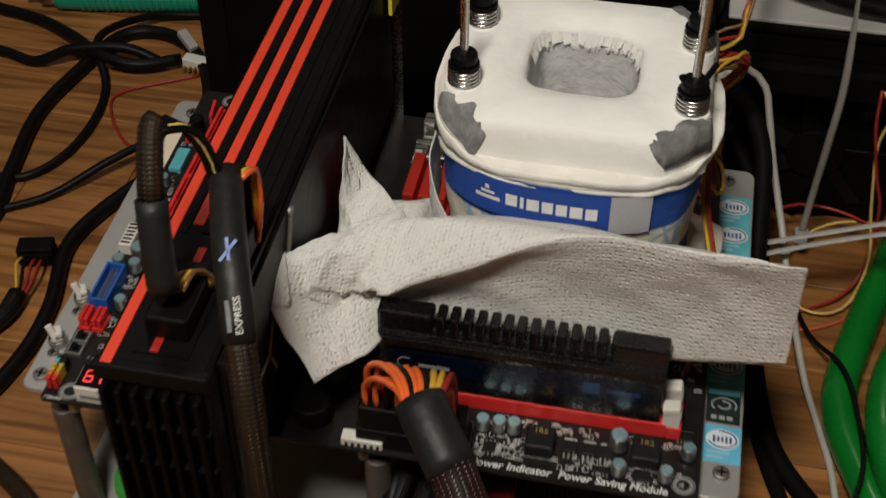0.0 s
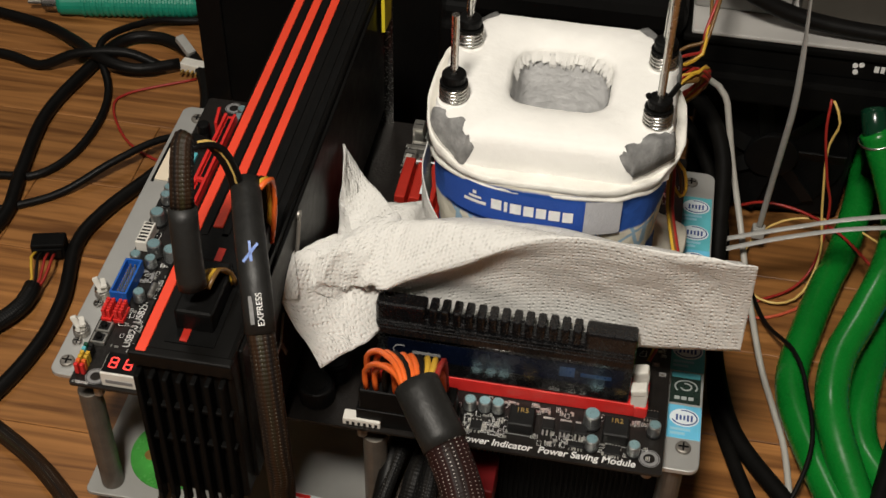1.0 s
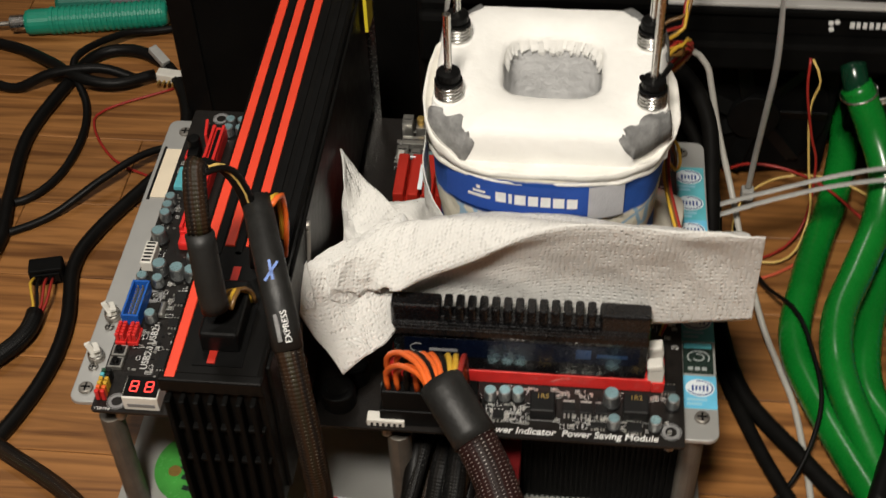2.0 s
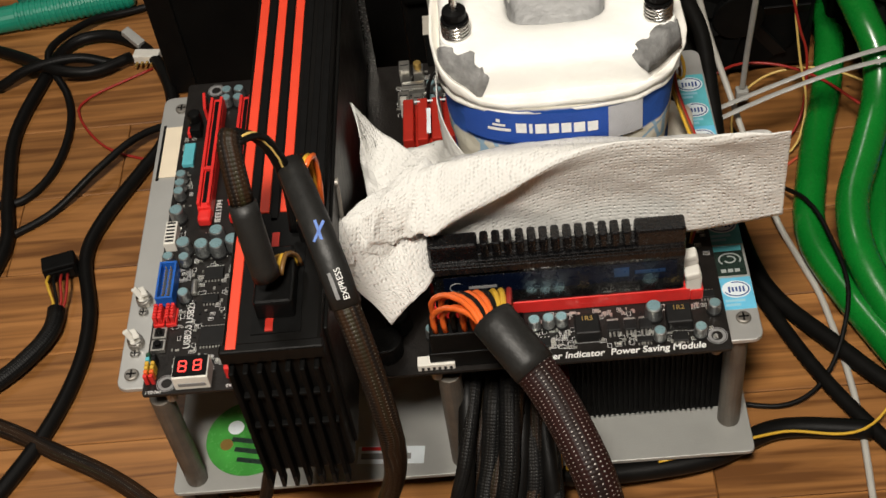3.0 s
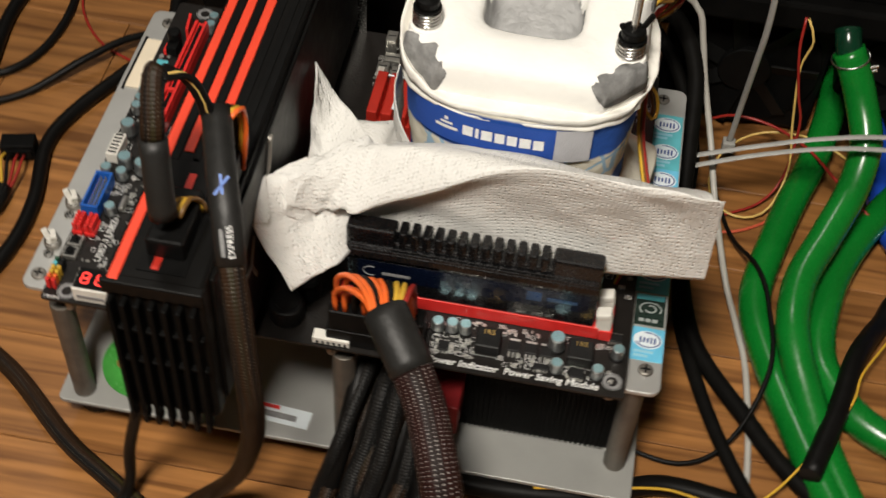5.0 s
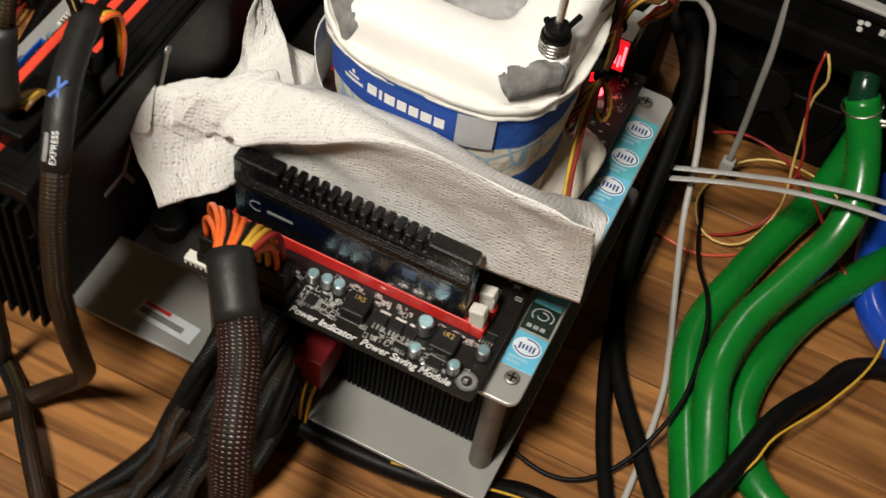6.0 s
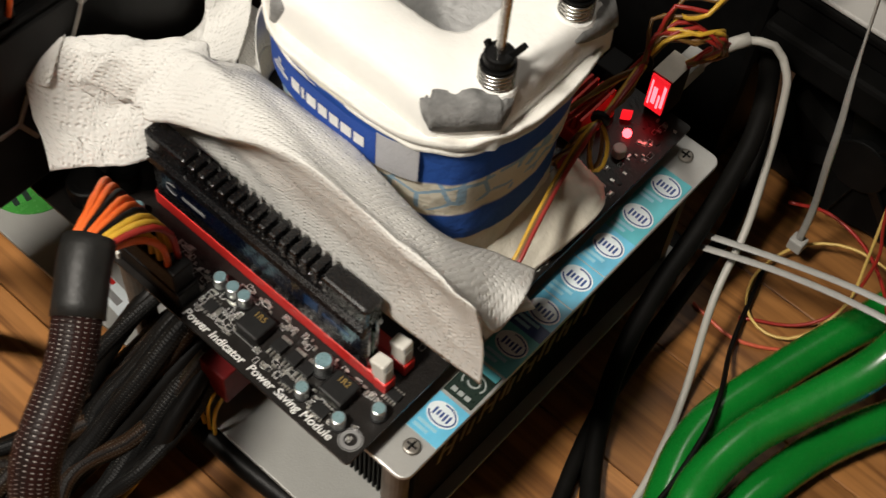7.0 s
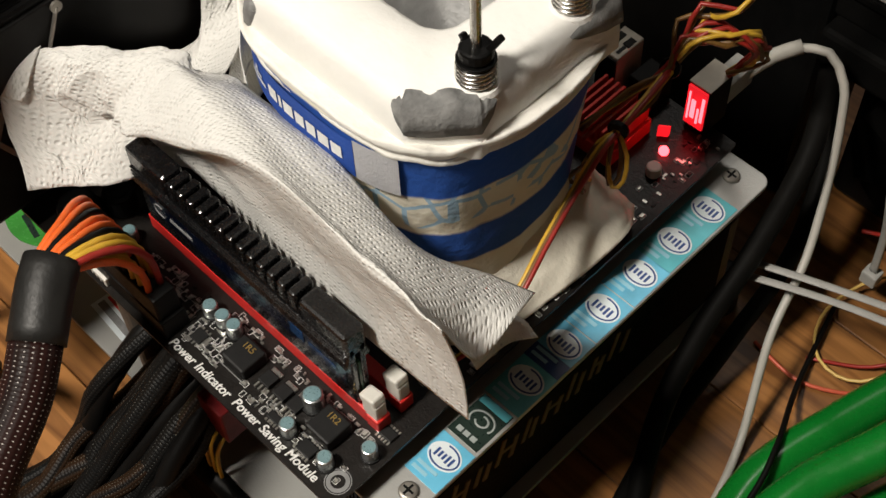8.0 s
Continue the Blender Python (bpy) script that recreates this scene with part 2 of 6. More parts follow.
# near-black with hardly any sheen, standing in for shade under the upper plate
SUPPLY = mat("supply_black", (0.0035, 0.0034, 0.0032), 0.6, 0, 0.3, 60, 0.1, 900, spec=0.05)
JACKET = mat("dull_cable_jacket", (0.005, 0.0047, 0.0042), 0.6, 0, 0.25, 90, 0.1, 500, spec=0.06)
# red plastic darkened for the plug: shade under the board is in the colour
SHADEDRED = mat("shaded_red_plastic", (0.15, 0.009, 0.010), 0.5, 0, 0.2, 120, spec=0.2)
SATIN = mat("satin_black_shroud", (0.004, 0.0038, 0.0035), 0.42, 0, 0.25, 20, 0.08, 1500, spec=0.13)
GLOSS = mat("glossy_black_metal", (0.004, 0.004, 0.0045), 0.27, 0.0, 0.3, 100, 0, 400, 0.25, spec=0.45)
RUBBER = mat("black_cable_rubber", (0.0048, 0.0045, 0.0042), 0.45, 0, 0.25, 90, 0.1, 500, spec=0.15)
SHRINK = mat("heat_shrink", (0.012, 0.0118, 0.011), 0.5, 0, 0.25, 120, 0.3, 260, spec=0.35)
RED = mat("red_stripe_plastic", (0.72, 0.055, 0.022), 0.4, 0, 0.08, 60)
SLOTRED = mat("red_slot_plastic", (0.66, 0.026, 0.022), 0.38, 0, 0.15, 90)
HEATRED = mat("red_anodised", (0.50, 0.030, 0.018), 0.34, 0.35, 0.1, 90)
BLUE = mat("blue_plastic", (0.012, 0.10, 0.42), 0.4, 0, 0.12, 90)
LABELBLUE = mat("royal_blue_cloth", (0.010, 0.060, 0.32), 0.8, 0, 0.1, 90, 0.3, 900)
SKY = mat("sticker_blue", (0.13, 0.46, 0.66), 0.35, 0, 0.2, 70)
TEALST = mat("sticker_teal", (0.10, 0.42, 0.48), 0.35, 0, 0.2, 70)
DIMMARK = mat("sticker_dim_mark", (0.34, 0.37, 0.36), 0.35, 0, 0.1, 80)
FAINT = mat("sticker_small_print", (0.30, 0.56, 0.68), 0.35, 0, 0.1, 80)
PALEST = mat("sticker_pale", (0.72, 0.78, 0.81), 0.3, 0, 0.05, 80)
NAVYST = mat("sticker_navy", (0.02, 0.06, 0.22), 0.35, 0, 0.1, 80)
DARKST = mat("sticker_dark", (0.015, 0.028, 0.022), 0.3, 0, 0.2, 80)
CREAM = mat("cream_label", (0.78, 0.68, 0.52), 0.6, 0, 0.05, 60)
WHITEPL = mat("white_plastic", (0.68, 0.66, 0.60), 0.4, 0, 0.08, 90)
FOAM = mat("frosted_foam", (0.84, 0.83, 0.79), 0.9, 0, 0.04, 60, 0.55, 170)
GREYFOAM = mat("grey_foam", (0.20, 0.20, 0.195), 0.88, 0, 0.55, 110, 0.7, 420)
RIMCLOTH = mat("white_rim_cloth", (0.79, 0.77, 0.71), 0.92, 0, 0.08, 70, 1.0, 190)
CLOTH = mat("cream_cloth", (0.74, 0.70, 0.59), 0.92, 0, 0.10, 50, 1.0, 150)
FROST = mat("frosted_metal", (0.62, 0.62, 0.615), 0.6, 0.15, 0.22, 90, 0.9, 260)
CAPTOP = mat("capacitor_top", (0.30, 0.48, 0.52), 0.3, 0.6, 0.1, 200)
CAPSIDE = mat("capacitor_can", (0.42, 0.44, 0.44), 0.3, 0.9, 0.1, 200)
CHIP = mat("chip_epoxy", (0.008, 0.008, 0.008), 0.5, 0, 0.2, 200, spec=0.3)
TIN = mat("tin_plate", (0.52, 0.48, 0.41), 0.38, 0.25, 0.12, 120)
SOLDER = mat("tinned_leads", (0.55, 0.54, 0.50), 0.3, 0.9, 0.15, 300)
GOLD = mat("gold_pins", (0.60, 0.40, 0.12), 0.35, 0.8, 0.1, 200)
GREEN = mat("green_hose", (0.004, 0.16, 0.018), 0.27, 0, 0.16, 30, 0.05, 120, 0.12)
BLUEHOSE = mat("blue_hose", (0.012, 0.06, 0.42), 0.18, 0, 0.12, 30, 0, 400, 0.4)
TEAL = mat("teal_grip", (0.012, 0.25, 0.16), 0.4, 0, 0.12, 60)
DISC = mat("green_disc_print", (0.05, 0.26, 0.045), 0.25, 0, 0.35, 55)
ORANGE = mat("orange_wire", (0.75, 0.13, 0.02), 0.4, 0, 0.1, 200)
PALEYELLOW = mat("pale_yellow_wire", (0.66, 0.45, 0.13), 0.4, 0, 0.1, 200)
YELLOW = mat("yellow_wire", (0.60, 0.36, 0.035), 0.4, 0, 0.1, 200)
REDWIRE = mat("red_wire", (0.30, 0.020, 0.014), 0.4, 0, 0.1, 200)
NYLON = mat("clear_nylon", (0.34, 0.335, 0.315), 0.3, 0, 0.08, 200)
GREYWIRE = mat("white_cable_jacket", (0.42, 0.405, 0.365), 0.45, 0, 0.08, 120)
DKGREEN = mat("module_board", (0.012, 0.06, 0.03), 0.4, 0, 0.1, 200)
BRAID = braided("black_braid", ((0.006, 0.006, 0.006), (0.006, 0.006, 0.006), (0.010, 0.008, 0.006)), (0.11, 0.11, 0.10), 14, 560, share=0.04)
BRAID_WIRES = braided("braid_over_yellow_wires", ((0.006, 0.006, 0.006), (0.006, 0.006, 0.006), (0.035, 0.016, 0.006), (0.006, 0.006, 0.006), (0.05, 0.04, 0.010)), (0.17, 0.16, 0.13), 14, 560, share=0.05)
BRAID_RED = braided("braid_over_red_wires", ((0.006, 0.005, 0.005), (0.026, 0.007, 0.005), (0.007, 0.006, 0.006), (0.020, 0.009, 0.006)), (0.34, 0.31, 0.29), 20, 520, 0.14)
CASEBLACK = mat("matt_black_paint", (0.0035, 0.0034, 0.0032), 0.6, 0, 0.3, 30, 0.1, 700, spec=0.06)
REDLIGHT = glow("red_indicator", (1.0, 0.05, 0.06), 9.0)
LEDSEG = glow("display_segment", (1.0, 0.05, 0.04), 3.0)
REDGLOW = glow("red_lit_plastic", (0.75, 0.012, 0.020), 1.1)

# ---- builders ----


def mesh_of(bm, name):
    me = bpy.data.meshes.new(name)
    bm.normal_update()
    bm.to_mesh(me)
    bm.free()
    return me


def part(name, bm, material, parent=None, label="", smooth=False):
    me = bm if isinstance(bm, bpy.types.Mesh) else mesh_of(bm, name)
    if not me.materials:
        me.materials.append(material)
    if smooth:
        for p in me.polygons:
            p.use_smooth = True
    ob = new(name, me)
    if parent is not None:
        ob.parent = parent
        if parent.parent is None and parent.type == "EMPTY":
            ob.matrix_parent_inverse = Matrix.Translation(-parent.location)
        else:
            ob.matrix_parent_inverse = Matrix.Translation(-(parent.location + (parent.parent.location if parent.parent and parent.type == "EMPTY" else Vector())))
    if label:
        tagged(ob, label)
    return ob


def thing(name, at, label, category, group="", kind=""):
    ob = new(name)
    ob.empty_display_size = 0.01
    ob.location = at
    return tagged(ob, label, category, group, kind)


def box(x0, x1, y0, y1, z0, z1, bevel=0.0, seg=2, bm=None):
    one = bmesh.new()
    bmesh.ops.create_cube(one, size=1)
    for v in one.verts:
        v.co = Vector(((x0 + x1) / 2 + v.co.x * (x1 - x0), (y0 + y1) / 2 + v.co.y * (y1 - y0), (z0 + z1) / 2 + v.co.z * (z1 - z0)))
    if bevel:
        bmesh.ops.bevel(one, geom=list(one.edges), offset=bevel, segments=seg, affect="EDGES", profile=0.5)
    return merge(bm, one)


def merge(bm, one):
    if bm is None:
        return one
    me = bpy.data.meshes.new("tmp")
    one.to_mesh(me)
    one.free()
    bm.from_mesh(me)
    bpy.data.meshes.remove(me)
    return bm


def cyl(x, y, z0, z1, r, seg=20, bevel=0.0, r2=None, bm=None):
    one = bmesh.new()
    bmesh.ops.create_cone(one, cap_ends=True, segments=seg, radius1=r, radius2=r if r2 is None else r2, depth=z1 - z0)
    if bevel:
        rim = [e for e in one.edges if abs(e.verts[0].co.z - e.verts[1].co.z) < 1e-6]
        bmesh.ops.bevel(one, geom=rim, offset=bevel, segments=2, affect="EDGES", profile=0.5)
    bmesh.ops.translate(one, verts=one.verts, vec=(x, y, (z0 + z1) / 2))
    return merge(bm, one)


def turned(bm, m):
    bmesh.ops.transform(bm, matrix=m, verts=bm.verts)
    return bm


def slab(outline, z0, z1, bevel=0.0, bm=None):
    """A plate from a list of plan corners."""
    one = bmesh.new()
    vs = [one.verts.new((x, y, z0)) for x, y in outline]
    f = one.faces.new(vs)
    r = bmesh.ops.extrude_face_region(one, geom=[f])
    bmesh.ops.translate(one, verts=[g for g in r["geom"] if isinstance(g, bmesh.types.BMVert)], vec=(0, 0, z1 - z0))
    bmesh.ops.recalc_face_normals(one, faces=one.faces)
    if bevel:
        bmesh.ops.bevel(one, geom=[e for e in one.edges if abs(e.verts[0].co.z - e.verts[1].co.z) < 1e-7], offset=bevel, segments=2, affect="EDGES", profile=0.5)
    return merge(bm, one)


def rounded(x0, x1, y0, y1, r, n=5):
    pts = []
    for cx, cy, a0 in ((x1 - r, y1 - r, 0), (x0 + r, y1 - r, 90), (x0 + r, y0 + r, 180), (x1 - r, y0 + r, 270)):
        for i in range(n + 1):
            a = radians(a0 + 90 * i / n)
            pts.append((cx + r * math.cos(a), cy + r * math.sin(a)))
    return pts


def glide(points, step=0.006):
    """A smooth curve through a few points."""
    p = [Vector(q) for q in points]
    p = [p[0] * 2 - p[1]] + p + [p[-1] * 2 - p[-2]]
    out = []
    for i in range(1, len(p) - 2):
        n = max(2, int((p[i + 1] - p[i]).length / step))
        for k in range(n):
            t = k / n
            out.append(0.5 * ((2 * p[i]) + (p[i + 1] - p[i - 1]) * t + (2 * p[i - 1] - 5 * p[i] + 4 * p[i + 1] - p[i + 2]) * t * t + (3 * p[i] - p[i - 1] - 3 * p[i + 1] + p[i + 2]) * t ** 3))
    out.append(p[-2])
    return out


def sweep(points, radius, seg=10, smooth_path=True, flat=1.0, step=0.006, name="tube"):
    """A round (or flattened) tube along a path; UV: x round it, y metres along it."""
    path = glide(points, step) if smooth_path else [Vector(q) for q in points]
    n = len(path)
    verts, faces, uvs = [], [], []
    up = Vector((0, 0, 1))
    run = 0
    lengths = []
    for i, c in enumerate(path):
        d = (path[min(i + 1, n - 1)] - path[max(i - 1, 0)]).normalized()
        s = d.cross(up)
        if s.length < 0.05:
            s = Vector((1, 0, 0)) if i == 0 else last
        s.normalize()
        if i and s.dot(last) < 0:
            s = -s
        last = s
        w = s.cross(d).normalized()
        r = radius(i / max(1, n - 1)) if callable(radius) else radius
        if i:
            run += (c - path[i - 1]).length
        lengths.append(run)
        for k in range(seg):
            a = 2 * math.pi * k / seg
            verts.append(c + s * (r * math.cos(a)) + w * (r * flat * math.sin(a)))
    for i in range(n - 1):
        for k in range(seg):
            k2 = (k + 1) % seg
            faces.append((i * seg + k, i * seg + k2, (i + 1) * seg + k2, (i + 1) * seg + k))
            uvs += [(k / seg, lengths[i]), ((k + 1) / seg, lengths[i]), ((k + 1) / seg, lengths[i + 1]), (k / seg, lengths[i + 1])]
    caps = [tuple(range(seg - 1, -1, -1)), tuple(range((n - 1) * seg, n * seg))]
    for c in caps:
        faces.append(c)
        uvs += [(0, 0)] * seg
    me = bpy.data.meshes.new(name)
    me.from_pydata(verts, [], faces)
    layer = me.uv_layers.new(name="UVMap")
    layer.data.foreach_set("uv", [c for uv in uvs for c in uv])
    for p in me.polygons:
        p.use_smooth = len(p.vertices) == 4
    return me


def loft(rings, close_top=True, close_bottom=True, name="loft"):
    seg = len(rings[0])
    verts = [v for r in rings for v in r]
    faces = []
    for i in range(len(rings) - 1):
        for k in range(seg):
            k2 = (k + 1) % seg
            faces.append((i * seg + k, i * seg + k2, (i + 1) * seg + k2, (i + 1) * seg + k))
    if close_bottom:
        faces.append(tuple(range(seg - 1, -1, -1)))
    if close_top:
        faces.append(tuple(range((len(rings) - 1) * seg, len(rings) * seg)))
    me = bpy.data.meshes.new(name)
    me.from_pydata(verts, [], faces)
    for p in me.polygons:
        p.use_smooth = len(p.vertices) == 4
    return me


def super_ring(cx, cy, z, a, b, n=4.0, seg=48, wob=0.0, seed=0.0, lift=0.0):
    out = []
    for k in range(seg):
        t = 2 * math.pi * k / seg
        c, s = math.cos(t), math.sin(t)
        x = a * math.copysign(abs(c) ** (2 / n), c)
        y = b * math.copysign(abs(s) ** (2 / n), s)
        w = 1 + wob * noise.noise(Vector((c * 2.6 + seed, s * 2.6, z * 60))) + wob * 0.4 * noise.noise(Vector((c * 7, s * 7, z * 120 + seed)))
        out.append(Vector((cx + x * w, cy + y * w, z + lift * noise.noise(Vector((c * 2.2, s * 2.2, 3))))))
    return out


def words(text, size, at, turn=0.0, material=INK, parent=None, name="lettering", normal=None, thick=0.0001, bold=0.0):
    """Flat lettering, made into a mesh, lying in the plane that the pose gives."""
    cu = bpy.data.curves.new(name, "FONT")
    cu.body, cu.size, cu.extrude, cu.offset, cu.align_x, cu.align_y = text, size, thick, bold, "CENTER", "CENTER"
    tmp = bpy.data.objects.new(name, cu)
    scene.collection.objects.link(tmp)
    bpy.context.view_layer.update()
    me = bpy.data.meshes.new_from_object(tmp.evaluated_get(bpy.context.evaluated_depsgraph_get()))
    bpy.data.objects.remove(tmp)
    m = normal if normal is not None else pose(*at, 0, 0, turn)
    me.transform(m)
    me.materials.clear()
    return part(name, me, material, parent)


def ring_mark(x, y, z, r0, r1, parent, material=GREYINK, name="hole_ring"):
    bm = bmesh.new()
    seg = 24
    a = [bm.verts.new((x + r0 * math.cos(2 * math.pi * k / seg), y + r0 * math.sin(2 * math.pi * k / seg), z)) for k in range(seg)]
    b = [bm.verts.new((x + r1 * math.cos(2 * math.pi * k / seg), y + r1 * math.sin(2 * math.pi * k / seg), z)) for k in range(seg)]
    for k in range(seg):
        k2 = (k + 1) % seg
        bm.faces.new((a[k], b[k], b[k2], a[k2]))
    return part(name, bm, material, parent)

# ---- room ----
ROOM = (-2.0, 2.3, -2.1, 2.4, 2.4)
floor = part("floor", box(ROOM[0], ROOM[1], ROOM[2], ROOM[3], -0.05, -0.004), WOOD)
tagged(floor, "warm brown oak laminate plank floor", "floor", kind="structure")
# walls and ceiling are unseen, added to bounce light; their dark tone limits it
for nm, b in (("wall_north", (ROOM[0], ROOM[1], ROOM[3], ROOM[3] + 0.1, -0.05, 2.4)), ("wall_south", (ROOM[0], ROOM[1], ROOM[2] - 0.1, ROOM[2], -0.05, 2.4)),
              ("wall_west", (ROOM[0] - 0.1, ROOM[0], ROOM[2] - 0.1, ROOM[3] + 0.1, -0.05, 2.4)), ("wall_east", (ROOM[1], ROOM[1] + 0.1, ROOM[2] - 0.1, ROOM[3] + 0.1, -0.05, 2.4))):
    tagged(part(nm, box(*b), WALL), "plain unseen room wall, added to bounce light", "wall", kind="structure")
tagged(part("ceiling", box(ROOM[0] - 0.1, ROOM[1] + 0.1, ROOM[2] - 0.1, ROOM[3] + 0.1, 2.4, 2.45), WALL), "plain unseen ceiling, added to bounce light", "ceiling", kind="structure")

# ---- test bench ----
B = 0.1305  # top of the circuit board
P = 0.1175  # top of the upper plate
Q = 0.0290  # top of the lower plate
bench = thing("test_bench", (0.15, 0.13, 0), "two-tier aluminium test bench with round posts", "test bench")
part("upper_plate", slab(rounded(-0.029, 0.327, 0.012, 0.252, 0.006), P - 0.003, P, 0.0006), ALU, bench)
part("lower_plate", slab(rounded(-0.018, 0.326, -0.002, 0.250, 0.004), Q - 0.003, Q, 0.0006), LOWPLATE, bench)
for x in (-0.004, 0.156, 0.314):
    for y in (0.022 if x > 0.3 else 0.008, 0.240):
        part("post", cyl(x, y, Q, P - 0.003, 0.0065, 20, 0.0005), POST, bench)
        part("rubber_foot", cyl(x, y + 0.012, 0, Q - 0.003, 0.011, 20, 0.0015), RUBBER, bench)


def screw(x, y, z, r, parent, material=DULL, name="screw"):
    s = part(name, cyl(x, y, z, z + r * 0.55, r, 20, r * 0.25), material, parent)
    bm = box(x - r * 0.65, x + r * 0.65, y - r * 0.12, y + r * 0.12, z + r * 0.555, z + r * 0.60)
    box(x - r * 0.12, x + r * 0.12, y - r * 0.65, y + r * 0.65, z + r * 0.555, z + r * 0.61, 0, 2, bm)
    part("cross_slot", bm, BLACK, s)
    return s


for x, y in ((0.318, 0.0265), (0.312, 0.240), (-0.021, 0.021), (-0.016, 0.239)):
    screw(x, y, P, 0.0042, bench, DULL)
for x, y in ((-0.020, 0.066), (-0.021, 0.036)):
    screw(x, y, P, 0.0030, bench, STEEL)
for x, y in ((-0.020, 0.074), (-0.021, 0.043)):
    w = part("toggle_screw", cyl(x, y, P, P + 0.004, 0.0048, 20, 0.0008), DULL, bench, "small steel toggle screw with white tab")
    part("washer", cyl(x, y, P + 0.004, P + 0.0055, 0.0045, 20, 0.0004), STEEL, w)
    part("tab", turned(box(-0.0018, 0.0018, -0.0011, 0.0011, 0, 0.008, 0.0006), pose(x - 0.001, y, P + 0.005, -12, -18, 20)), WHITEPL, w)
    part("lever", turned(box(-0.0018, 0.0018, -0.001, 0.006, 0, 0.0022, 0.0006), pose(x + 0.001, y, P + 0.006, 0, 10, 30)), WHITEPL, w)
part("cream_label", box(-0.0245, -0.0115, 0.176, 0.222, P + 0.0002, P + 0.0010, 0.0003), CREAM, bench, "blank cream paper label")
part("label_edge", box(-0.0262, -0.0245, 0.174, 0.224, P, P + 0.0008), BLACK, bench)


def maker_sticker(x, y, w, d, kind, parent, z=P):
    """A small processor badge: pale oval with a swirl line over a coloured field."""
    base = {"sky": SKY, "teal": TEALST, "navy": SKY}[kind]
    s = part("badge_sticker", box(x - w / 2, x + w / 2, y - d / 2, y + d / 2, z, z + 0.0004), base, parent, "small blue processor badge sticker with a pale oval")
    oval = [(x + w * 0.44 * math.cos(a), y + d * 0.12 + d * 0.27 * math.sin(a)) for a in [2 * math.pi * k / 28 for k in range(28)]]
    part("oval", slab(oval, z + 0.0004, z + 0.0006), PALEST, s)
    swirl = [(x + w * 0.38 * math.cos(a), y + d * 0.12 + d * 0.22 * math.sin(a), z + 0.0007) for a in [radians(200 + 14 * k) for k in range(20)]]
    part("swirl_line", sweep(swirl, 0.0004, 6, False, 0.5), NAVYST, s)
    bm = None
    for k in range(5):
        xx = x - w * 0.22 + k * w * 0.11
        hh = d * (0.10 if k in (0, 3, 4) else 0.075)
        bm = box(xx - w * 0.03, xx + w * 0.03, y + d * 0.12 - hh, y + d * 0.12 + hh * 0.8, z + 0.0006, z + 0.0008, 0, 2, bm)
    part("maker_mark", bm, NAVYST, s)
    if kind == "navy":
        part("dark_field", box(x - w / 2, x + w / 2, y - d / 2, y - d * 0.16, z + 0.0004, z + 0.00055), NAVYST, s)
    bm = None
    for k, f in enumerate((0.30, 0.22)):
        bm = box(x - w * 0.40, x - w * 0.40 + w * f * 2, y - d * (0.24 + 0.13 * k) - d * 0.035, y - d * (0.24 + 0.13 * k) + d * 0.035, z + 0.0004, z + 0.0007, 0, 2, bm)
    part("small_print", bm, FAINT, s)


KINDS = ("teal", "navy", "sky", "sky", "teal", "teal", "sky")
for k, (y, kind) in enumerate(zip((0.093, 0.117, 0.142, 0.167, 0.191, 0.215), KINDS)):
    maker_sticker(0.3172 - 0.0002 * k, y, 0.0192, 0.0242, kind, bench)
maker_sticker(0.3176, 0.0445, 0.0180, 0.0225, "sky", bench)
am = part("badge_sticker", box(0.309, 0.3255, 0.0575, 0.0795, P, P + 0.0004), DARKST, bench, "dark green square badge sticker with white mark")
arch = [(0.3175 + 0.006 * math.cos(a), 0.069 + 0.0045 * math.sin(a), P + 0.0006) for a in [radians(-30 + 12 * k) for k in range(22)]]
part("arch_mark", sweep(arch, 0.0005, 6, False, 0.4), DIMMARK, am)
for k in range(3):
    part("maker_mark", box(0.3115 + 0.0038 * k, 0.3143 + 0.0038 * k, 0.0597, 0.0620, P + 0.0004, P + 0.0006), DIMMARK, am)
part("inner_arch", sweep([(0.3175 + 0.003 * math.cos(a), 0.069 + 0.0024 * math.sin(a), P + 0.0006) for a in [radians(-160 + 16 * k) for k in range(18)]], 0.0005, 6, False, 0.4), DIMMARK, am)
part("corner_field", box(0.3095, 0.325, 0.0755, 0.0793, P + 0.0004, P + 0.0006), TEALST, am)
wh = part("warning_sticker", turned(box(-0.020, 0.020, -0.006, 0.006, 0, 0.0004), pose(0.113, 0.014, Q, 0, 0, -4)), PALEST, bench, "worn silver sticker with a red line on the lower plate")
part("red_strip", turned(box(-0.018, 0.000, 0.003, 0.0055, 0.0004, 0.0006), pose(0.113, 0.014, Q, 0, 0, -4)), SLOTRED, wh)
part("print_bar", turned(box(-0.018, 0.012, -0.003, 0.001, 0.0004, 0.0006), pose(0.113, 0.014, Q, 0, 0, -4)), GREYINK, wh)
disc = thing("badge_disc", (0.026, 0.032, Q), "round glossy green printed sticker on the lower plate", "sticker")
part("disc", cyl(0.026, 0.034, Q, Q + 0.0006, 0.027, 48), DISC, disc)
for (x, y, r, mt) in ((0.017, 0.042, 0.005, PALEST), (0.030, 0.047, 0.004, YELLOW), (0.012, 0.030, 0.004, GOLD)):
    part("print_spot", cyl(x, y, Q + 0.0006, Q + 0.0008, r, 20), mt, disc)
for k in range(3):
    part("print_bar", turned(box(-0.013 + 0.002 * k, 0.013 - 0.002 * k, -0.0016, 0.0016, 0, 0.0002), pose(0.028, 0.031 - 0.007 * k, Q + 0.0006, 0, 0, -12)), DARKST, disc)

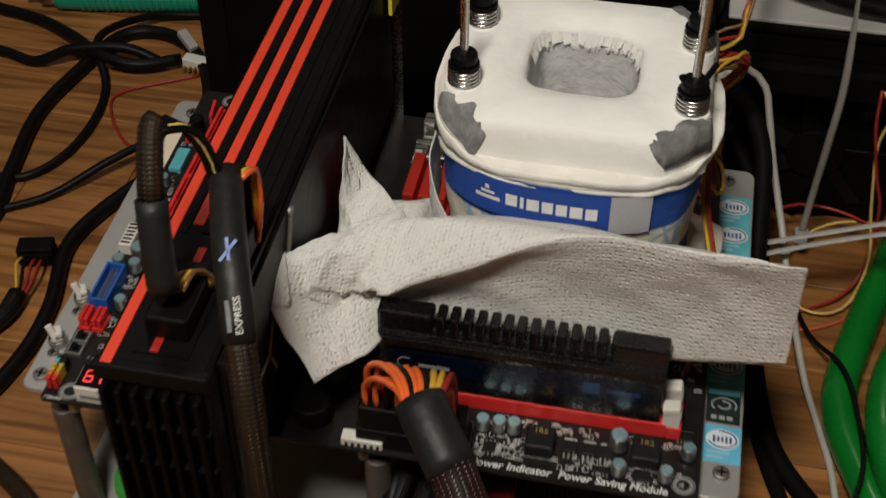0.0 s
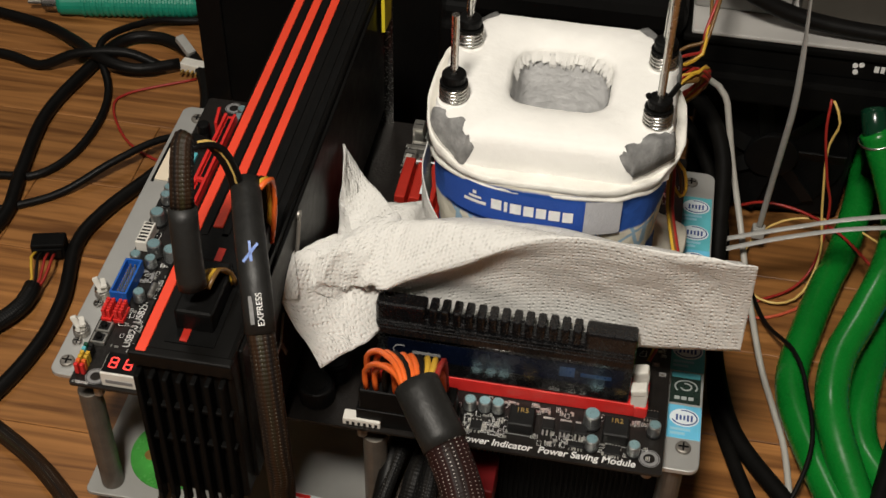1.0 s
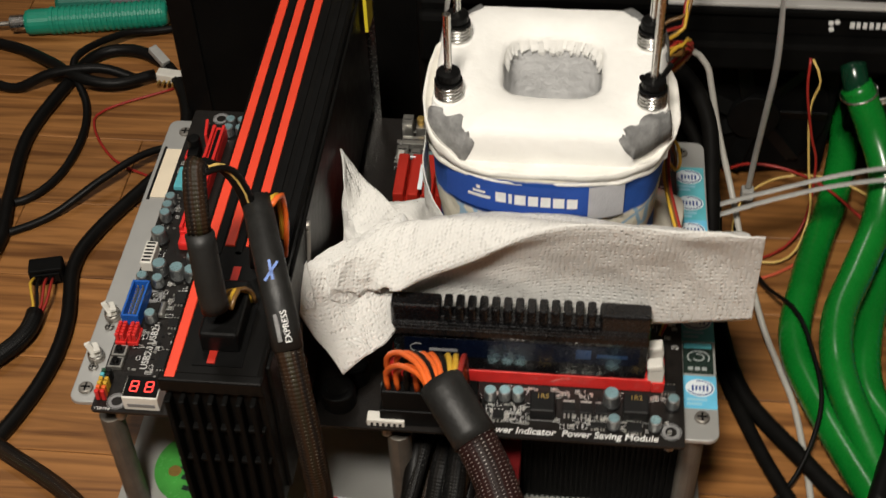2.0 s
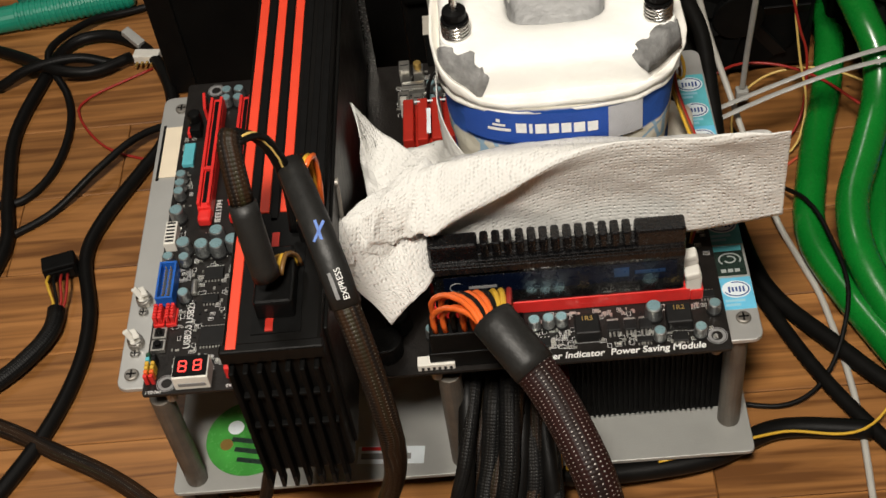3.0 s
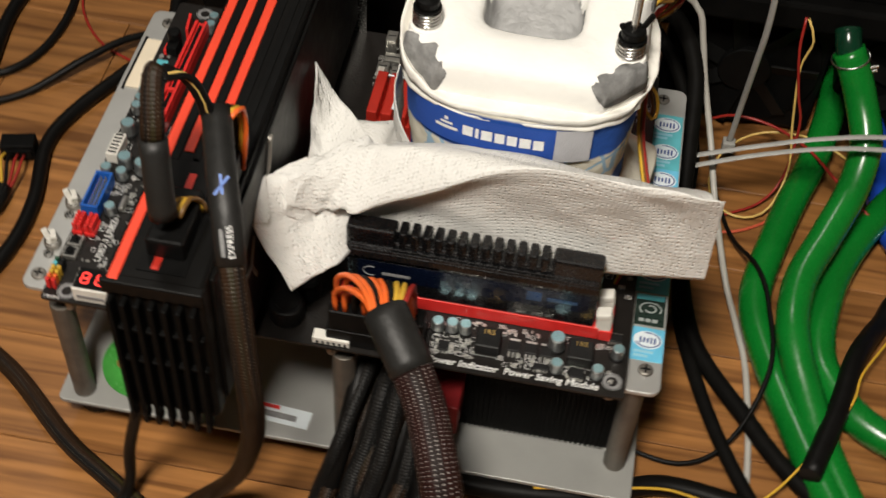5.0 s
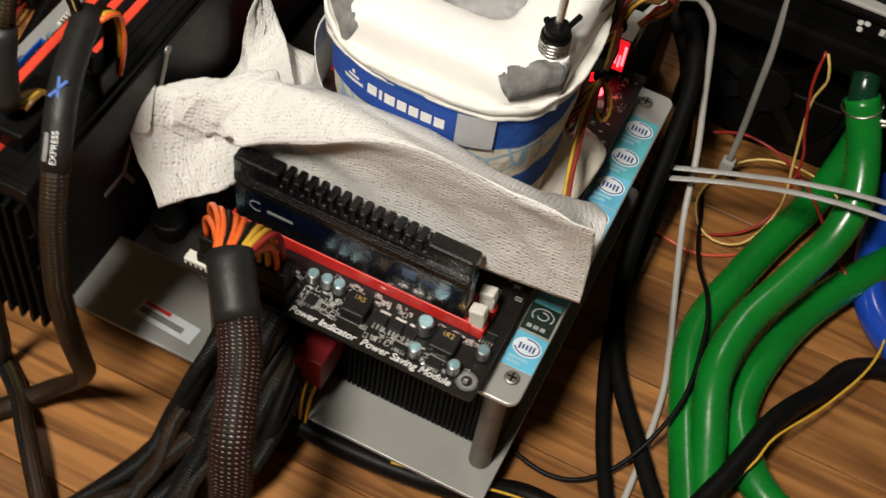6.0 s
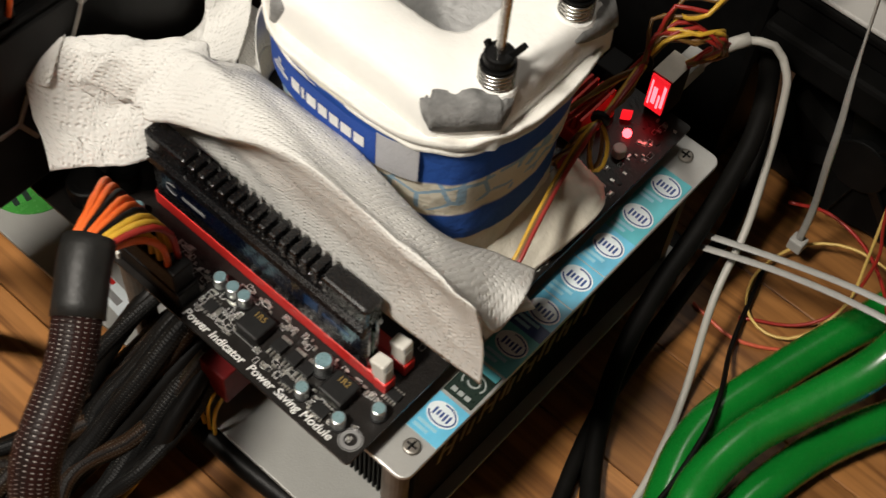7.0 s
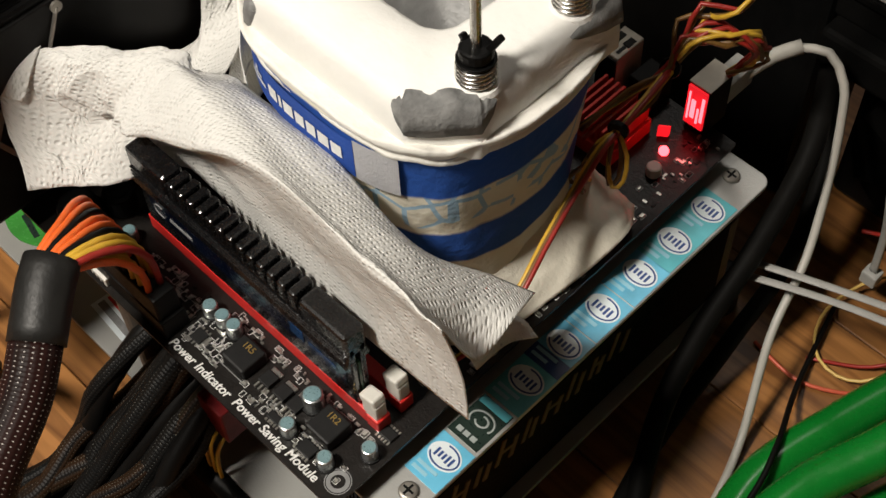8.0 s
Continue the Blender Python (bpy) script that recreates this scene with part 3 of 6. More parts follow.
# ---- power supply between the plates ----
psu = thing("power_supply", (0.235, 0.11, Q), "black steel computer power supply with slotted end", "power supply")
part("case", box(0.168, 0.3195, 0.0300, 0.242, Q, Q + 0.0835, 0.002), SUPPLY, psu)
part("case_seam", box(0.3190, 0.3205, 0.0310, 0.241, Q + 0.0640, Q + 0.0655), SUPPLY, psu)
for k in range(34):
    x = 0.205 + k * 0.0030
    part("vent_rib", box(x, x + 0.0013, 0.0275, 0.0302, Q + 0.004, Q + 0.078), SUPPLY, psu)
GOLDPRINT = mat("gold_print", (0.15, 0.095, 0.028), 0.5, 0.1, 0.35, 160)
for k, (wd, top, cross) in enumerate(((0.011, 0.012, 1), (0.009, 0.008, 0), (0.012, 0.012, 1), (0.008, 0.010, 0), (0.012, 0.008, 1), (0.010, 0.012, 0), (0.009, 0.008, 1), (0.012, 0.012, 0))):
    y0 = 0.052 + k * 0.0150
    lean = Matrix.Translation((0.3197, y0, Q + 0.046)) @ pose(0, 0, 0, -16, 0, 0)
    bar = turned(box(-0.0003, 0.0003, -wd / 2, -wd / 2 + 0.0026, -0.007, top), lean)
    merge(bar, turned(box(-0.0003, 0.0003, wd / 2 - 0.0030, wd / 2, -0.007, top * 0.7), lean))
    if cross:
        merge(bar, turned(box(-0.0003, 0.0003, -wd / 2 + 0.0026, wd / 2 - 0.0030, 0.001, 0.0034), lean))
    part("gold_print", bar, GOLDPRINT, psu, "worn gold print")
for y in (0.045, 0.12, 0.21):
    part("case_screw", turned(cyl(0, 0, 0, 0.0012, 0.0025, 16, 0.0004), pose(0.3195, y, Q + 0.072, 0, 90, 0)), BLACK, psu)
sock = part("plug_block", box(0.2045, 0.2215, 0.002, 0.0300, 0.060, 0.086, 0.001), SHADEDRED, psu, "red moulded power plug")
for k in range(3):
    part("wire", sweep([(0.2075 + 0.0052 * k, 0.004, 0.062), (0.208 + 0.005 * k, -0.003, 0.055), (0.209 + 0.004 * k, -0.005, 0.035), (0.21 + 0.003 * k, -0.004, 0.010)], 0.0011, 8), YELLOW, sock)

# ---- circuit board ----
board = thing("motherboard", (0.15, 0.12, P), "dark brown computer motherboard with red slots", "motherboard")
X0, X1, Y0, Y1 = -0.009, 0.307, -0.003, 0.248
part("circuit_board", slab(rounded(X0, X1, Y0, Y1, 0.002), B - 0.0016, B), PCB, board)
for x, y in ((0.300, 0.0065), (0.005, 0.081), (0.004, 0.004), (0.010, 0.240), (0.150, 0.0045)):
    ring_mark(x, y, B + 0.0003, 0.0030, 0.0048, board)
    ring_mark(x, y, B + 0.0003, 0.0052, 0.0056, board)
    part("standoff", cyl(x, y, P, B - 0.0016, 0.003, 12), DULL, board)


def capacitor(x, y, r=0.0034, h=0.008):
    c = part("capacitor", cyl(x, y, B, B + h, r, 18, r * 0.18), CAPSIDE, board, "small silver capacitor with blue-green top")
    part("top", cyl(x, y, B + h, B + h + 0.0003, r * 0.82, 18), CAPTOP, c)
    part("base", cyl(x, y, B, B + h * 0.18, r * 1.18, 18), CHIP, c)


for x, y in ((0.2045, 0.0215), (0.2122, 0.0220), (0.2192, 0.0222), (0.2700, 0.0075), (0.2915, 0.0080), (0.3010, 0.0230), (0.1490, 0.0215),
             (0.2250, 0.0640), (0.2330, 0.0660), (0.2410, 0.0640),
             (-0.0030, 0.1575), (-0.0030, 0.1500), (-0.0030, 0.1430), (0.019, 0.232), (0.019, 0.224), (0.027, 0.232), (0.027, 0.224), (0.0085, 0.062), (-0.0035, 0.0905), (0.0060, 0.0890)):
    capacitor(x, y, 0.0034, 0.0078)
for x, y in ((0.2685, 0.0225), (-0.002, 0.125), (0.005, 0.0985), (0.016, 0.0960), (0.025, 0.0950), (0.024, 0.106), (0.034, 0.098)):
    capacitor(x, y, 0.0044, 0.0100)


def inductor(x, y, text):
    c = part("inductor", box(x - 0.0068, x + 0.0068, y - 0.0068, y + 0.0068, B, B + 0.0072, 0.0010), CHIP, board, "black square inductor with small amber print")
    words(text, 0.0042, (x, y + 0.0030, B + 0.0074), 0, GOLD, c, "marking")
    part("outline", box(x - 0.0076, x + 0.0076, y - 0.0078, y - 0.0074, B, B + 0.0002), GREYINK, c)


inductor(0.2325, 0.0165, "1R5")
inductor(0.2815, 0.0190, "1R2")


def chip(x, y, w, d, h=0.0014, pins=True, name="chip"):
    c = part(name, box(x - w / 2, x + w / 2, y - d / 2, y + d / 2, B + 0.0003, B + 0.0003 + h, 0.0003), CHIP, board)
    if pins:
        bm = None
        n = max(3, int(w / 0.0016))
        for k in range(n):
            xx = x - w / 2 + (k + 0.5) * w / n
            for s in (-1, 1):
                bm = box(xx - 0.0004, xx + 0.0004, y + s * (d / 2 + 0.0006) - 0.0008, y + s * (d / 2 + 0.0006) + 0.0008, B, B + 0.0005, 0, 2, bm)
        tagged(part("leads", bm, SOLDER, c), kind="stuff")
    return c


for x, y, w, d in ((0.2095, 0.0105, 0.006, 0.006), (0.2810, 0.0075, 0.008, 0.006), (0.0235, 0.080, 0.011, 0.009), (0.0265, 0.034, 0.014, 0.013), (0.0230, 0.061, 0.009, 0.006), (0.018, 0.108, 0.007, 0.007), (0.299, 0.0345, 0.008, 0.005), (0.262, 0.0075, 0.008, 0.0035)):
    chip(x, y, w, d)
for x in (0.2465, 0.2555, 0.2635):
    c = part("transistor", box(x - 0.0032, x + 0.0032, 0.014, 0.0205, B + 0.0003, B + 0.0026, 0.0003), CHIP, board)
    part("metal_tab", box(x - 0.0030, x + 0.0030, 0.0205, 0.0228, B, B + 0.0012, 0.0002), SOLDER, c)
    bm = None
    for k in (-1, 0, 1):
        bm = box(x + k * 0.0022 - 0.0005, x + k * 0.0022 + 0.0005, 0.0112, 0.0140, B, B + 0.0012, 0.0001, 1, bm)
    tagged(part("leads", bm, SOLDER, c), kind="stuff")

# scatter of tiny soldered pieces, kept clear of the large parts
rng = random.Random(4)
tiny, dark_tiny, silk = bmesh.new(), bmesh.new(), bmesh.new()


def strew(x0, x1, y0, y1, count):
    for _ in range(count):
        x, y = rng.uniform(x0, x1), rng.uniform(y0, y1)
        w, d = rng.choice(((0.0016, 0.0008), (0.0008, 0.0016), (0.0022, 0.0012), (0.0012, 0.0022)))
        tgt = tiny if rng.random() < 0.6 else dark_tiny
        h = rng.uniform(0.0004, 0.0010)
        vs = [tgt.verts.new((x + sx * w / 2, y + sy * d / 2, B + sz * h)) for sz in (0, 1) for sx, sy in ((-1, -1), (1, -1), (1, 1), (-1, 1))]
        for f in ((4, 5, 6, 7), (0, 1, 5, 4), (1, 2, 6, 5), (2, 3, 7, 6), (3, 0, 4, 7)):
            tgt.faces.new([vs[i] for i in f])
        if rng.random() < 0.45:
            m = 0.0007
            xa, xb, ya, yb = x - w / 2 - m, x + w / 2 + m, y - d / 2 - m, y + d / 2 + m
            t = 0.00022
            for (p, q, r, s) in ((xa, xb, ya, ya + t), (xa, xb, yb - t, yb), (xa, xa + t, ya, yb), (xb - t, xb, ya, yb)):
                silk.faces.new([silk.verts.new(c) for c in ((p, r, B + 0.0002), (q, r, B + 0.0002), (q, s, B + 0.0002), (p, s, B + 0.0002))])


strew(0.200, 0.226, 0.006, 0.0185, 70)
strew(0.240, 0.300, 0.005, 0.013, 60)
strew(0.160, 0.200, 0.014, 0.026, 60)
strew(0.205, 0.300, 0.024, 0.030, 60)
strew(0.004, 0.045, 0.010, 0.110, 190)
strew(0.130, 0.170, 0.190, 0.240, 130)
strew(-0.006, 0.004, 0.10, 0.2, 50)
strew(0.290, 0.304, 0.060, 0.240, 110)
tagged(part("solder_scatter", tiny, SOLDER, board), kind="stuff")
tagged(part("dark_scatter", dark_tiny, CHIP, board), kind="stuff")
tagged(part("silk_print", silk, INK, board), kind="stuff")

slant = Matrix(((1, 0.18, 0, 0), (0, 1, 0, 0), (0, 0, 1, 0), (0, 0, 0, 1)))
words("Power Indicator  Power Saving Module", 0.0057, (0, 0, 0), 0, INK, board, "lettering", pose(0.2480, 0.0012, B + 0.0003) @ slant @ Matrix.Diagonal((1.01, 1.0, 1, 1)), bold=0.00010)
words("USB3.0 USB2.0", 0.0056, (0.0125, 0.0440, B + 0.0003), 90, INK, board)
words("IEEE1394", 0.0050, (0.0215, 0.1300, B + 0.0003), 90, INK, board)
words("PANEL1", 0.0026, (-0.003, -0.0012, B + 0.0003), 180, INK, board)
words("SATA2", 0.0028, (0.041, -0.0005, B + 0.0003), 180, INK, board)


def expansion_slot(x, y0, y1, parent):
    s = part("expansion_slot", box(x - 0.0042, x + 0.0042, y0, y1, B, B + 0.0085, 0.0006), SLOTRED, parent, "red plastic expansion slot")
    part("groove", box(x - 0.0012, x + 0.0012, y0 + 0.004, y1 - 0.003, B + 0.0085, B + 0.0089), BLACK, s)
    for sx in (-1, 1):
        part("lip", box(x + sx * 0.0030 - 0.0010, x + sx * 0.0030 + 0.0010, y0 + 0.001, y1 - 0.001, B + 0.0085, B + 0.0115, 0.0004), SLOTRED, s)
    part("divider", box(x - 0.0030, x + 0.0030, y0 + 0.030, y0 + 0.0325, B + 0.0085, B + 0.0112, 0.0003), SLOTRED, s)
    part("end_block", box(x - 0.0040, x + 0.0040, y0 - 0.008, y0 + 0.001, B, B + 0.0065, 0.0015), SLOTRED, s)


expansion_slot(0.0145, 0.126, 0.222, board)
expansion_slot(0.0335, 0.126, 0.222, board)
expansion_slot(0.0860, 0.126, 0.236, board)
ring_mark(0.040, 0.112, B + 0.0003, 0.004, 0.0055, board)

uh = part("blue_header", box(-0.0070, 0.0030, 0.0575, 0.0850, B, B + 0.0030, 0.0004), BLUE, board, "blue shrouded pin header")
for b in ((-0.0070, -0.0058, 0.0575, 0.0850), (0.0018, 0.0030, 0.0575, 0.0850), (-0.0058, 0.0018, 0.0575, 0.0588), (-0.0058, 0.0018, 0.0837, 0.0850)):
    part("wall", box(*b, B + 0.003, B + 0.0090, 0.0002), BLUE, uh)
for k in range(10):
    for s in (0, 1):
        part("pin", box(-0.0038 + s * 0.0028, -0.0032 + s * 0.0028, 0.0608 + k * 0.0023, 0.0614 + k * 0.0023, B + 0.003, B + 0.0075), GOLD, uh)
for x in (-0.0045, 0.0025):
    h = part("red_header", box(x - 0.0030, x + 0.0030, 0.0430, 0.0545, B, B + 0.0026, 0.0003), SLOTRED, board, "red pin header")
    for k in range(5):
        for s in (-1, 1):
            part("jumper", box(x + s * 0.0014 - 0.0011, x + s * 0.0014 + 0.0011, 0.0437 + k * 0.0022, 0.0453 + k * 0.0022, B + 0.0026, B + 0.0085, 0.0004), SLOTRED, h)
for y in (0.0375, 0.0290):
    b = part("push_button", box(-0.0072, 0.0010, y - 0.0038, y + 0.0038, B, B + 0.0028, 0.0003), SOLDER, board, "small square push button with metal frame")
    part("button_top", box(-0.0060, -0.0002, y - 0.0027, y + 0.0027, B + 0.0028, B + 0.0030), CHIP, b)
    part("plunger", cyl(-0.0031, y, B + 0.003, B + 0.0055, 0.0019, 16, 0.0003), BLACK, b)
for k, mt in enumerate((SLOTRED, ORANGE, YELLOW, YELLOW, TEALST, DKGREEN)):
    for s in (0, 1):
        part("panel_pin", box(-0.0075 + 0.0032 * s, -0.0053 + 0.0032 * s, 0.0040 + k * 0.0029, 0.0062 + k * 0.0029, B, B + 0.0075, 0.0004), mt if s == 0 or k < 4 else CHIP, board)
dis = part("digit_display", box(0.0095, 0.0290, -0.0010, 0.0140, B, B + 0.0105, 0.0006), WHITEPL, board, "two-digit red segment display, lit")
part("display_face", box(0.0100, 0.0285, 0.0000, 0.0136, B + 0.0105, B + 0.0108), BLACK, dis)
part("maker_bar", box(0.0120, 0.0270, -0.00125, -0.0010, B + 0.003, B + 0.0055), GREYINK, dis)
for cx in (0.0150, 0.0232):
    for nm, (a, b, c, d) in enumerate(((-0.0020, 0.0020, 0.0040, 0.0047), (-0.0020, 0.0020, -0.0004, 0.0003), (-0.0020, 0.0020, -0.0047, -0.0040), (-0.0028, -0.0021, 0.0005, 0.0040), (0.0021, 0.0028, 0.0005, 0.0040), (-0.0028, -0.0021, -0.0041, -0.0006), (0.0021, 0.0028, -0.0041, -0.0006))):
        part("segment", box(cx + a * 0.8, cx + b * 0.8, 0.0068 + c * 0.78, 0.0068 + d * 0.78, B + 0.0108, B + 0.0110), LEDSEG, dis)
w = part("white_connector", box(-0.0075, -0.0005, 0.1000, 0.1180, B, B + 0.0075, 0.0006), WHITEPL, board, "cream plastic slotted connector")
for k in range(6):
    part("slot", box(-0.0065, -0.0015, 0.1015 + k * 0.0028, 0.1028 + k * 0.0028, B + 0.0075, B + 0.0078), CHIP, w)
part("sata_port", box(0.037, 0.046, 0.004, 0.014, B, B + 0.009, 0.0006), SLOTRED, board, "red data port")
part("sata_port", box(0.037, 0.046, 0.018, 0.026, B, B + 0.007, 0.0006), SLOTRED, board, "red data port")
part("crystal", box(0.0115, 0.0150, 0.064, 0.075, B, B + 0.0035, 0.0012), SOLDER, board, "small oval metal crystal")
ba = part("audio_jack", cyl(0.001, 0.2060, B, B + 0.013, 0.0042, 20, 0.001), BLACK, board)
part("jack_body", box(-0.002, 0.005, 0.196, 0.204, B, B + 0.007, 0.0006), BLACK, ba)
part("red_port", box(-0.0040, 0.0025, 0.1965, 0.2035, B, B + 0.004, 0.0004), SLOTRED, board)
part("red_fin", turned(box(-0.001, 0.001, -0.008, 0.008, 0, 0.010, 0.0004), pose(0.006, 0.2200, B, 0, 0, 8)), SLOTRED, board)
part("teal_chip", box(-0.0050, 0.0020, 0.1700, 0.1890, B, B + 0.003, 0.0004), TEALST, board)

# memory slots and modules
for k, y in enumerate((0.0355, 0.0480)):
    s = part("memory_slot", box(0.149, 0.2895, y - 0.0032, y + 0.0032, B, B + 0.0095, 0.0006), SLOTRED, board, "long red memory slot with white latch")
    lt = part("latch", box(0.2870, 0.2955, y - 0.0030, y + 0.0030, B + 0.006, B + 0.0180, 0.0010), WHITEPL, s)
    part("latch_tip", turned(box(-0.003, 0.0055, -0.0034, 0.0034, 0, 0.0045, 0.0010), pose(0.2900, y, B + 0.0165, 0, -14, 0)), WHITEPL, lt)
    part("slot_end", box(0.2895, 0.2965, y - 0.0036, y + 0.0036, B, B + 0.0085, 0.0008), SLOTRED, s)


def memory_module(y, label):
    z = B + 0.0095
    mod = thing("memory_module", (0.219, y, z), label, "memory module")
    x0, x1 = 0.1525, 0.2855
    part("module_board", box(x0, x1, y - 0.0006, y + 0.0006, z - 0.004, z + 0.030), DKGREEN, mod)
    for s, nm in ((-1, "front_spreader"), (1, "rear_spreader")):
        part(nm, box(x0, x1, y + s * 0.0024 - 0.0014, y + s * 0.0024 + 0.0014, z + 0.002, z + 0.040, 0.0006), GLOSS, mod, "glossy black heat spreader")
        part("shoulder", turned(box(x0, x1, -0.0016, 0.0016, -0.006, 0.006, 0.0008), Matrix.Translation((0, y + s * 0.0036, z + 0.036)) @ pose(0, 0, 0, s * 14)), GLOSS, mod)
    part("crest_block", box(x0, x0 + 0.0260, y - 0.0052, y + 0.0052, z + 0.036, z + 0.0515, 0.0016), GLOSS, mod)
    part("crest_block", box(x1 - 0.0260, x1, y - 0.0052, y + 0.0052, z + 0.036, z + 0.0515, 0.0016), GLOSS, mod)
    n = 13
    for k in range(n):
        xx = x0 + 0.0268 + (k + 0.1) * 0.0794 / n
        part("crest_fin", box(xx, xx + 0.0044, y - 0.0052, y + 0.0052, z + 0.041, z + 0.0515, 0.0012), GLOSS, mod)
    part("crest_core", box(x0 + 0.025, x1 - 0.025, y - 0.0042, y + 0.0042, z + 0.036, z + 0.043, 0.001), GLOSS, mod)
    for k in range(3):
        part("rib_line", box(x0 + 0.001, x1 - 0.001, y - 0.0060, y - 0.0046, z + 0.0345 + k * 0.0024, z + 0.0353 + k * 0.0024, 0.0003), GLOSS, mod)
    part("name_strip", box(x0 + 0.006, x1 - 0.004, y - 0.00405, y - 0.0037, z + 0.012, z + 0.026), mat("blue_black_strip", (0.002, 0.004, 0.012), 0.26, 0.0, 0.9, 35, spec=0.3), mod, "glossy blue-black strip with worn print")
    arc = [(x0 + 0.013 + 0.004 * math.cos(a), y - 0.0043, z + 0.018 + 0.0035 * math.sin(a)) for a in [radians(60 + 16 * k) for k in range(16)]]
    part("maker_arc", sweep(arc, 0.0003, 6, False), GREYINK, mod)
    part("maker_bar", box(x0 + 0.019, x0 + 0.034, y - 0.0043, y - 0.0040, z + 0.0160, z + 0.0180), GREYINK, mod)
    part("model_bar", box(x1 - 0.037, x1 - 0.029, y - 0.0043, y - 0.0040, z + 0.016, z + 0.023), mat("dim_blue_print", (0.006, 0.03, 0.09), 0.3, 0, 0.5, 90), mod)
    part("model_bar", box(x1 - 0.026, x1 - 0.010, y - 0.0043, y - 0.0040, z + 0.0175, z + 0.0200), bpy.data.materials["dim_blue_print"], mod)
    return mod


memory_module(0.0355, "black finned memory module with tall ribbed heat spreader")

# main power socket
sk = part("power_socket", box(0.148, 0.201, 0.000, 0.0125, B, B + 0.0120, 0.0006), BLACK, board, "black main power socket with white edge")
part("white_ledge", box(0.141, 0.161, -0.0015, 0.0050, B, B + 0.0050, 0.0005), WHITEPL, sk)
for k in range(6):
    part("slot", box(0.1430 + k * 0.0030, 0.1445 + k * 0.0030, -0.0018, 0.001, B + 0.001, B + 0.003), CHIP, sk)

# rear ports and the red lit corner
usb = part("port_housing", box(0.2360, 0.2480, 0.2300, 0.2490, B, B + 0.0260, 0.0006), TIN, board, "metal double port housing")
for k in (-1, 1):
    part("spring_tab", turned(box(-0.0018, 0.0018, -0.0030, 0.0030, 0, 0.0005), pose(0.2420 + 0.0030 * k, 0.2420, B + 0.0260, -6, 0, 0)), CHIP, usb)
    part("tab_foot", box(0.2412 + 0.0030 * k, 0.2428 + 0.0030 * k, 0.2330, 0.2385, B + 0.0260, B + 0.0264), CHIP, usb)
part("port_face", box(0.2365, 0.2475, 0.2290, 0.2302, B, B + 0.0250), BLACK, usb)
part("usb_block", box(0.2520, 0.2660, 0.2340, 0.2500, B, B + 0.0160, 0.0008), BLACK, board)
part("pale_button", cyl(0.2585, 0.2270, B + 0.004, B + 0.0100, 0.0030, 16, 0.001), PALEST, board)
lan = part("network_port", box(0.2818, 0.2928, 0.2400, 0.2570, B + 0.0005, B + 0.0300, 0.0006), BLACK, board, "network port with red lit body")
part("metal_top", box(0.2814, 0.2932, 0.2396, 0.2574, B + 0.0300, B + 0.0306), TIN, lan)
for k, (x, wd) in enumerate(((0.2832, 0.0010), (0.2850, 0.0024), (0.2884, 0.0012), (0.2904, 0.0016))):
    part("lit_slot", box(x, x + wd, 0.2380, 0.2392, B + 0.008 + 0.002 * (k % 2), B + 0.026 - 0.004 * (k % 3), 0.0003), REDLIGHT, lan, "glowing red light behind the port")
part("red_lens", box(0.2822, 0.2924, 0.2384, 0.2398, B + 0.0050, B + 0.0290), REDGLOW, lan, "red lit plastic face")
part("indicator", cyl(0.2862, 0.2205, B, B + 0.0035, 0.0024, 16, 0.0012), REDLIGHT, board, "glowing red indicator lamp")
part("pale_button", cyl(0.2905, 0.2080, B, B + 0.006, 0.0036, 16, 0.001), WHITEPL, board)
part("lit_prism", slab([(0.2775, 0.2260), (0.2815, 0.2290), (0.2815, 0.2305), (0.2770, 0.2275)], B, B + 0.0070, 0.0004), REDGLOW, board, "red lit plastic wedge")

# red finned coolers
hs = part("chip_cooler", box(0.135, 0.170, 0.155, 0.196, B, B + 0.012, 0.001), HEATRED, board, "red anodised finned chip cooler")
for k in range(4):
    part("fin", box(0.136 + k * 0.0087, 0.1425 + k * 0.0087, 0.1535, 0.1900, B + 0.012, B + 0.022, 0.0008), HEATRED, hs)
# highlights on the fins, painted as thin pale bars
for k in range(3):
    part("glint_bar", box(0.143 + k * 0.0080, 0.1465 + k * 0.008, 0.186, 0.1872, B + 0.0221, B + 0.0225), PALEST, hs)
part("maker_bar", box(0.1505, 0.1530, 0.158, 0.180, B + 0.0221, B + 0.0224), PALEST, hs)
vr = part("regulator_cooler", box(0.245, 0.274, 0.196, 0.226, B, B + 0.010, 0.001), HEATRED, board, "red slotted regulator cooler")
for k in range(8):
    part("fin", box(0.246 + k * 0.0035, 0.2478 + k * 0.0035, 0.197, 0.225, B + 0.010, B + 0.020, 0.0004), HEATRED, vr)
# plain round black cylinders beside the card, not identified further
for x, y, r in ((0.124, 0.013, 0.0095), (0.131, 0.030, 0.0075)):
    kn = part("buzzer", cyl(x, y, B, B + 0.012, r, 24, 0.0015), BLACK, board, "round black plastic cylinder")
    part("drum_top", cyl(x, y, B + 0.012, B + 0.0125, r * 0.6, 20), SATIN, kn)
jb = part("jack_block", box(0.1500, 0.1620, 0.2440, 0.2620, B, B + 0.0270, 0.0006), BLACK, board, "black rear port with tan metal top")
part("metal_top", box(0.1496, 0.1624, 0.2436, 0.2624, B + 0.0270, B + 0.0276), TIN, jb)
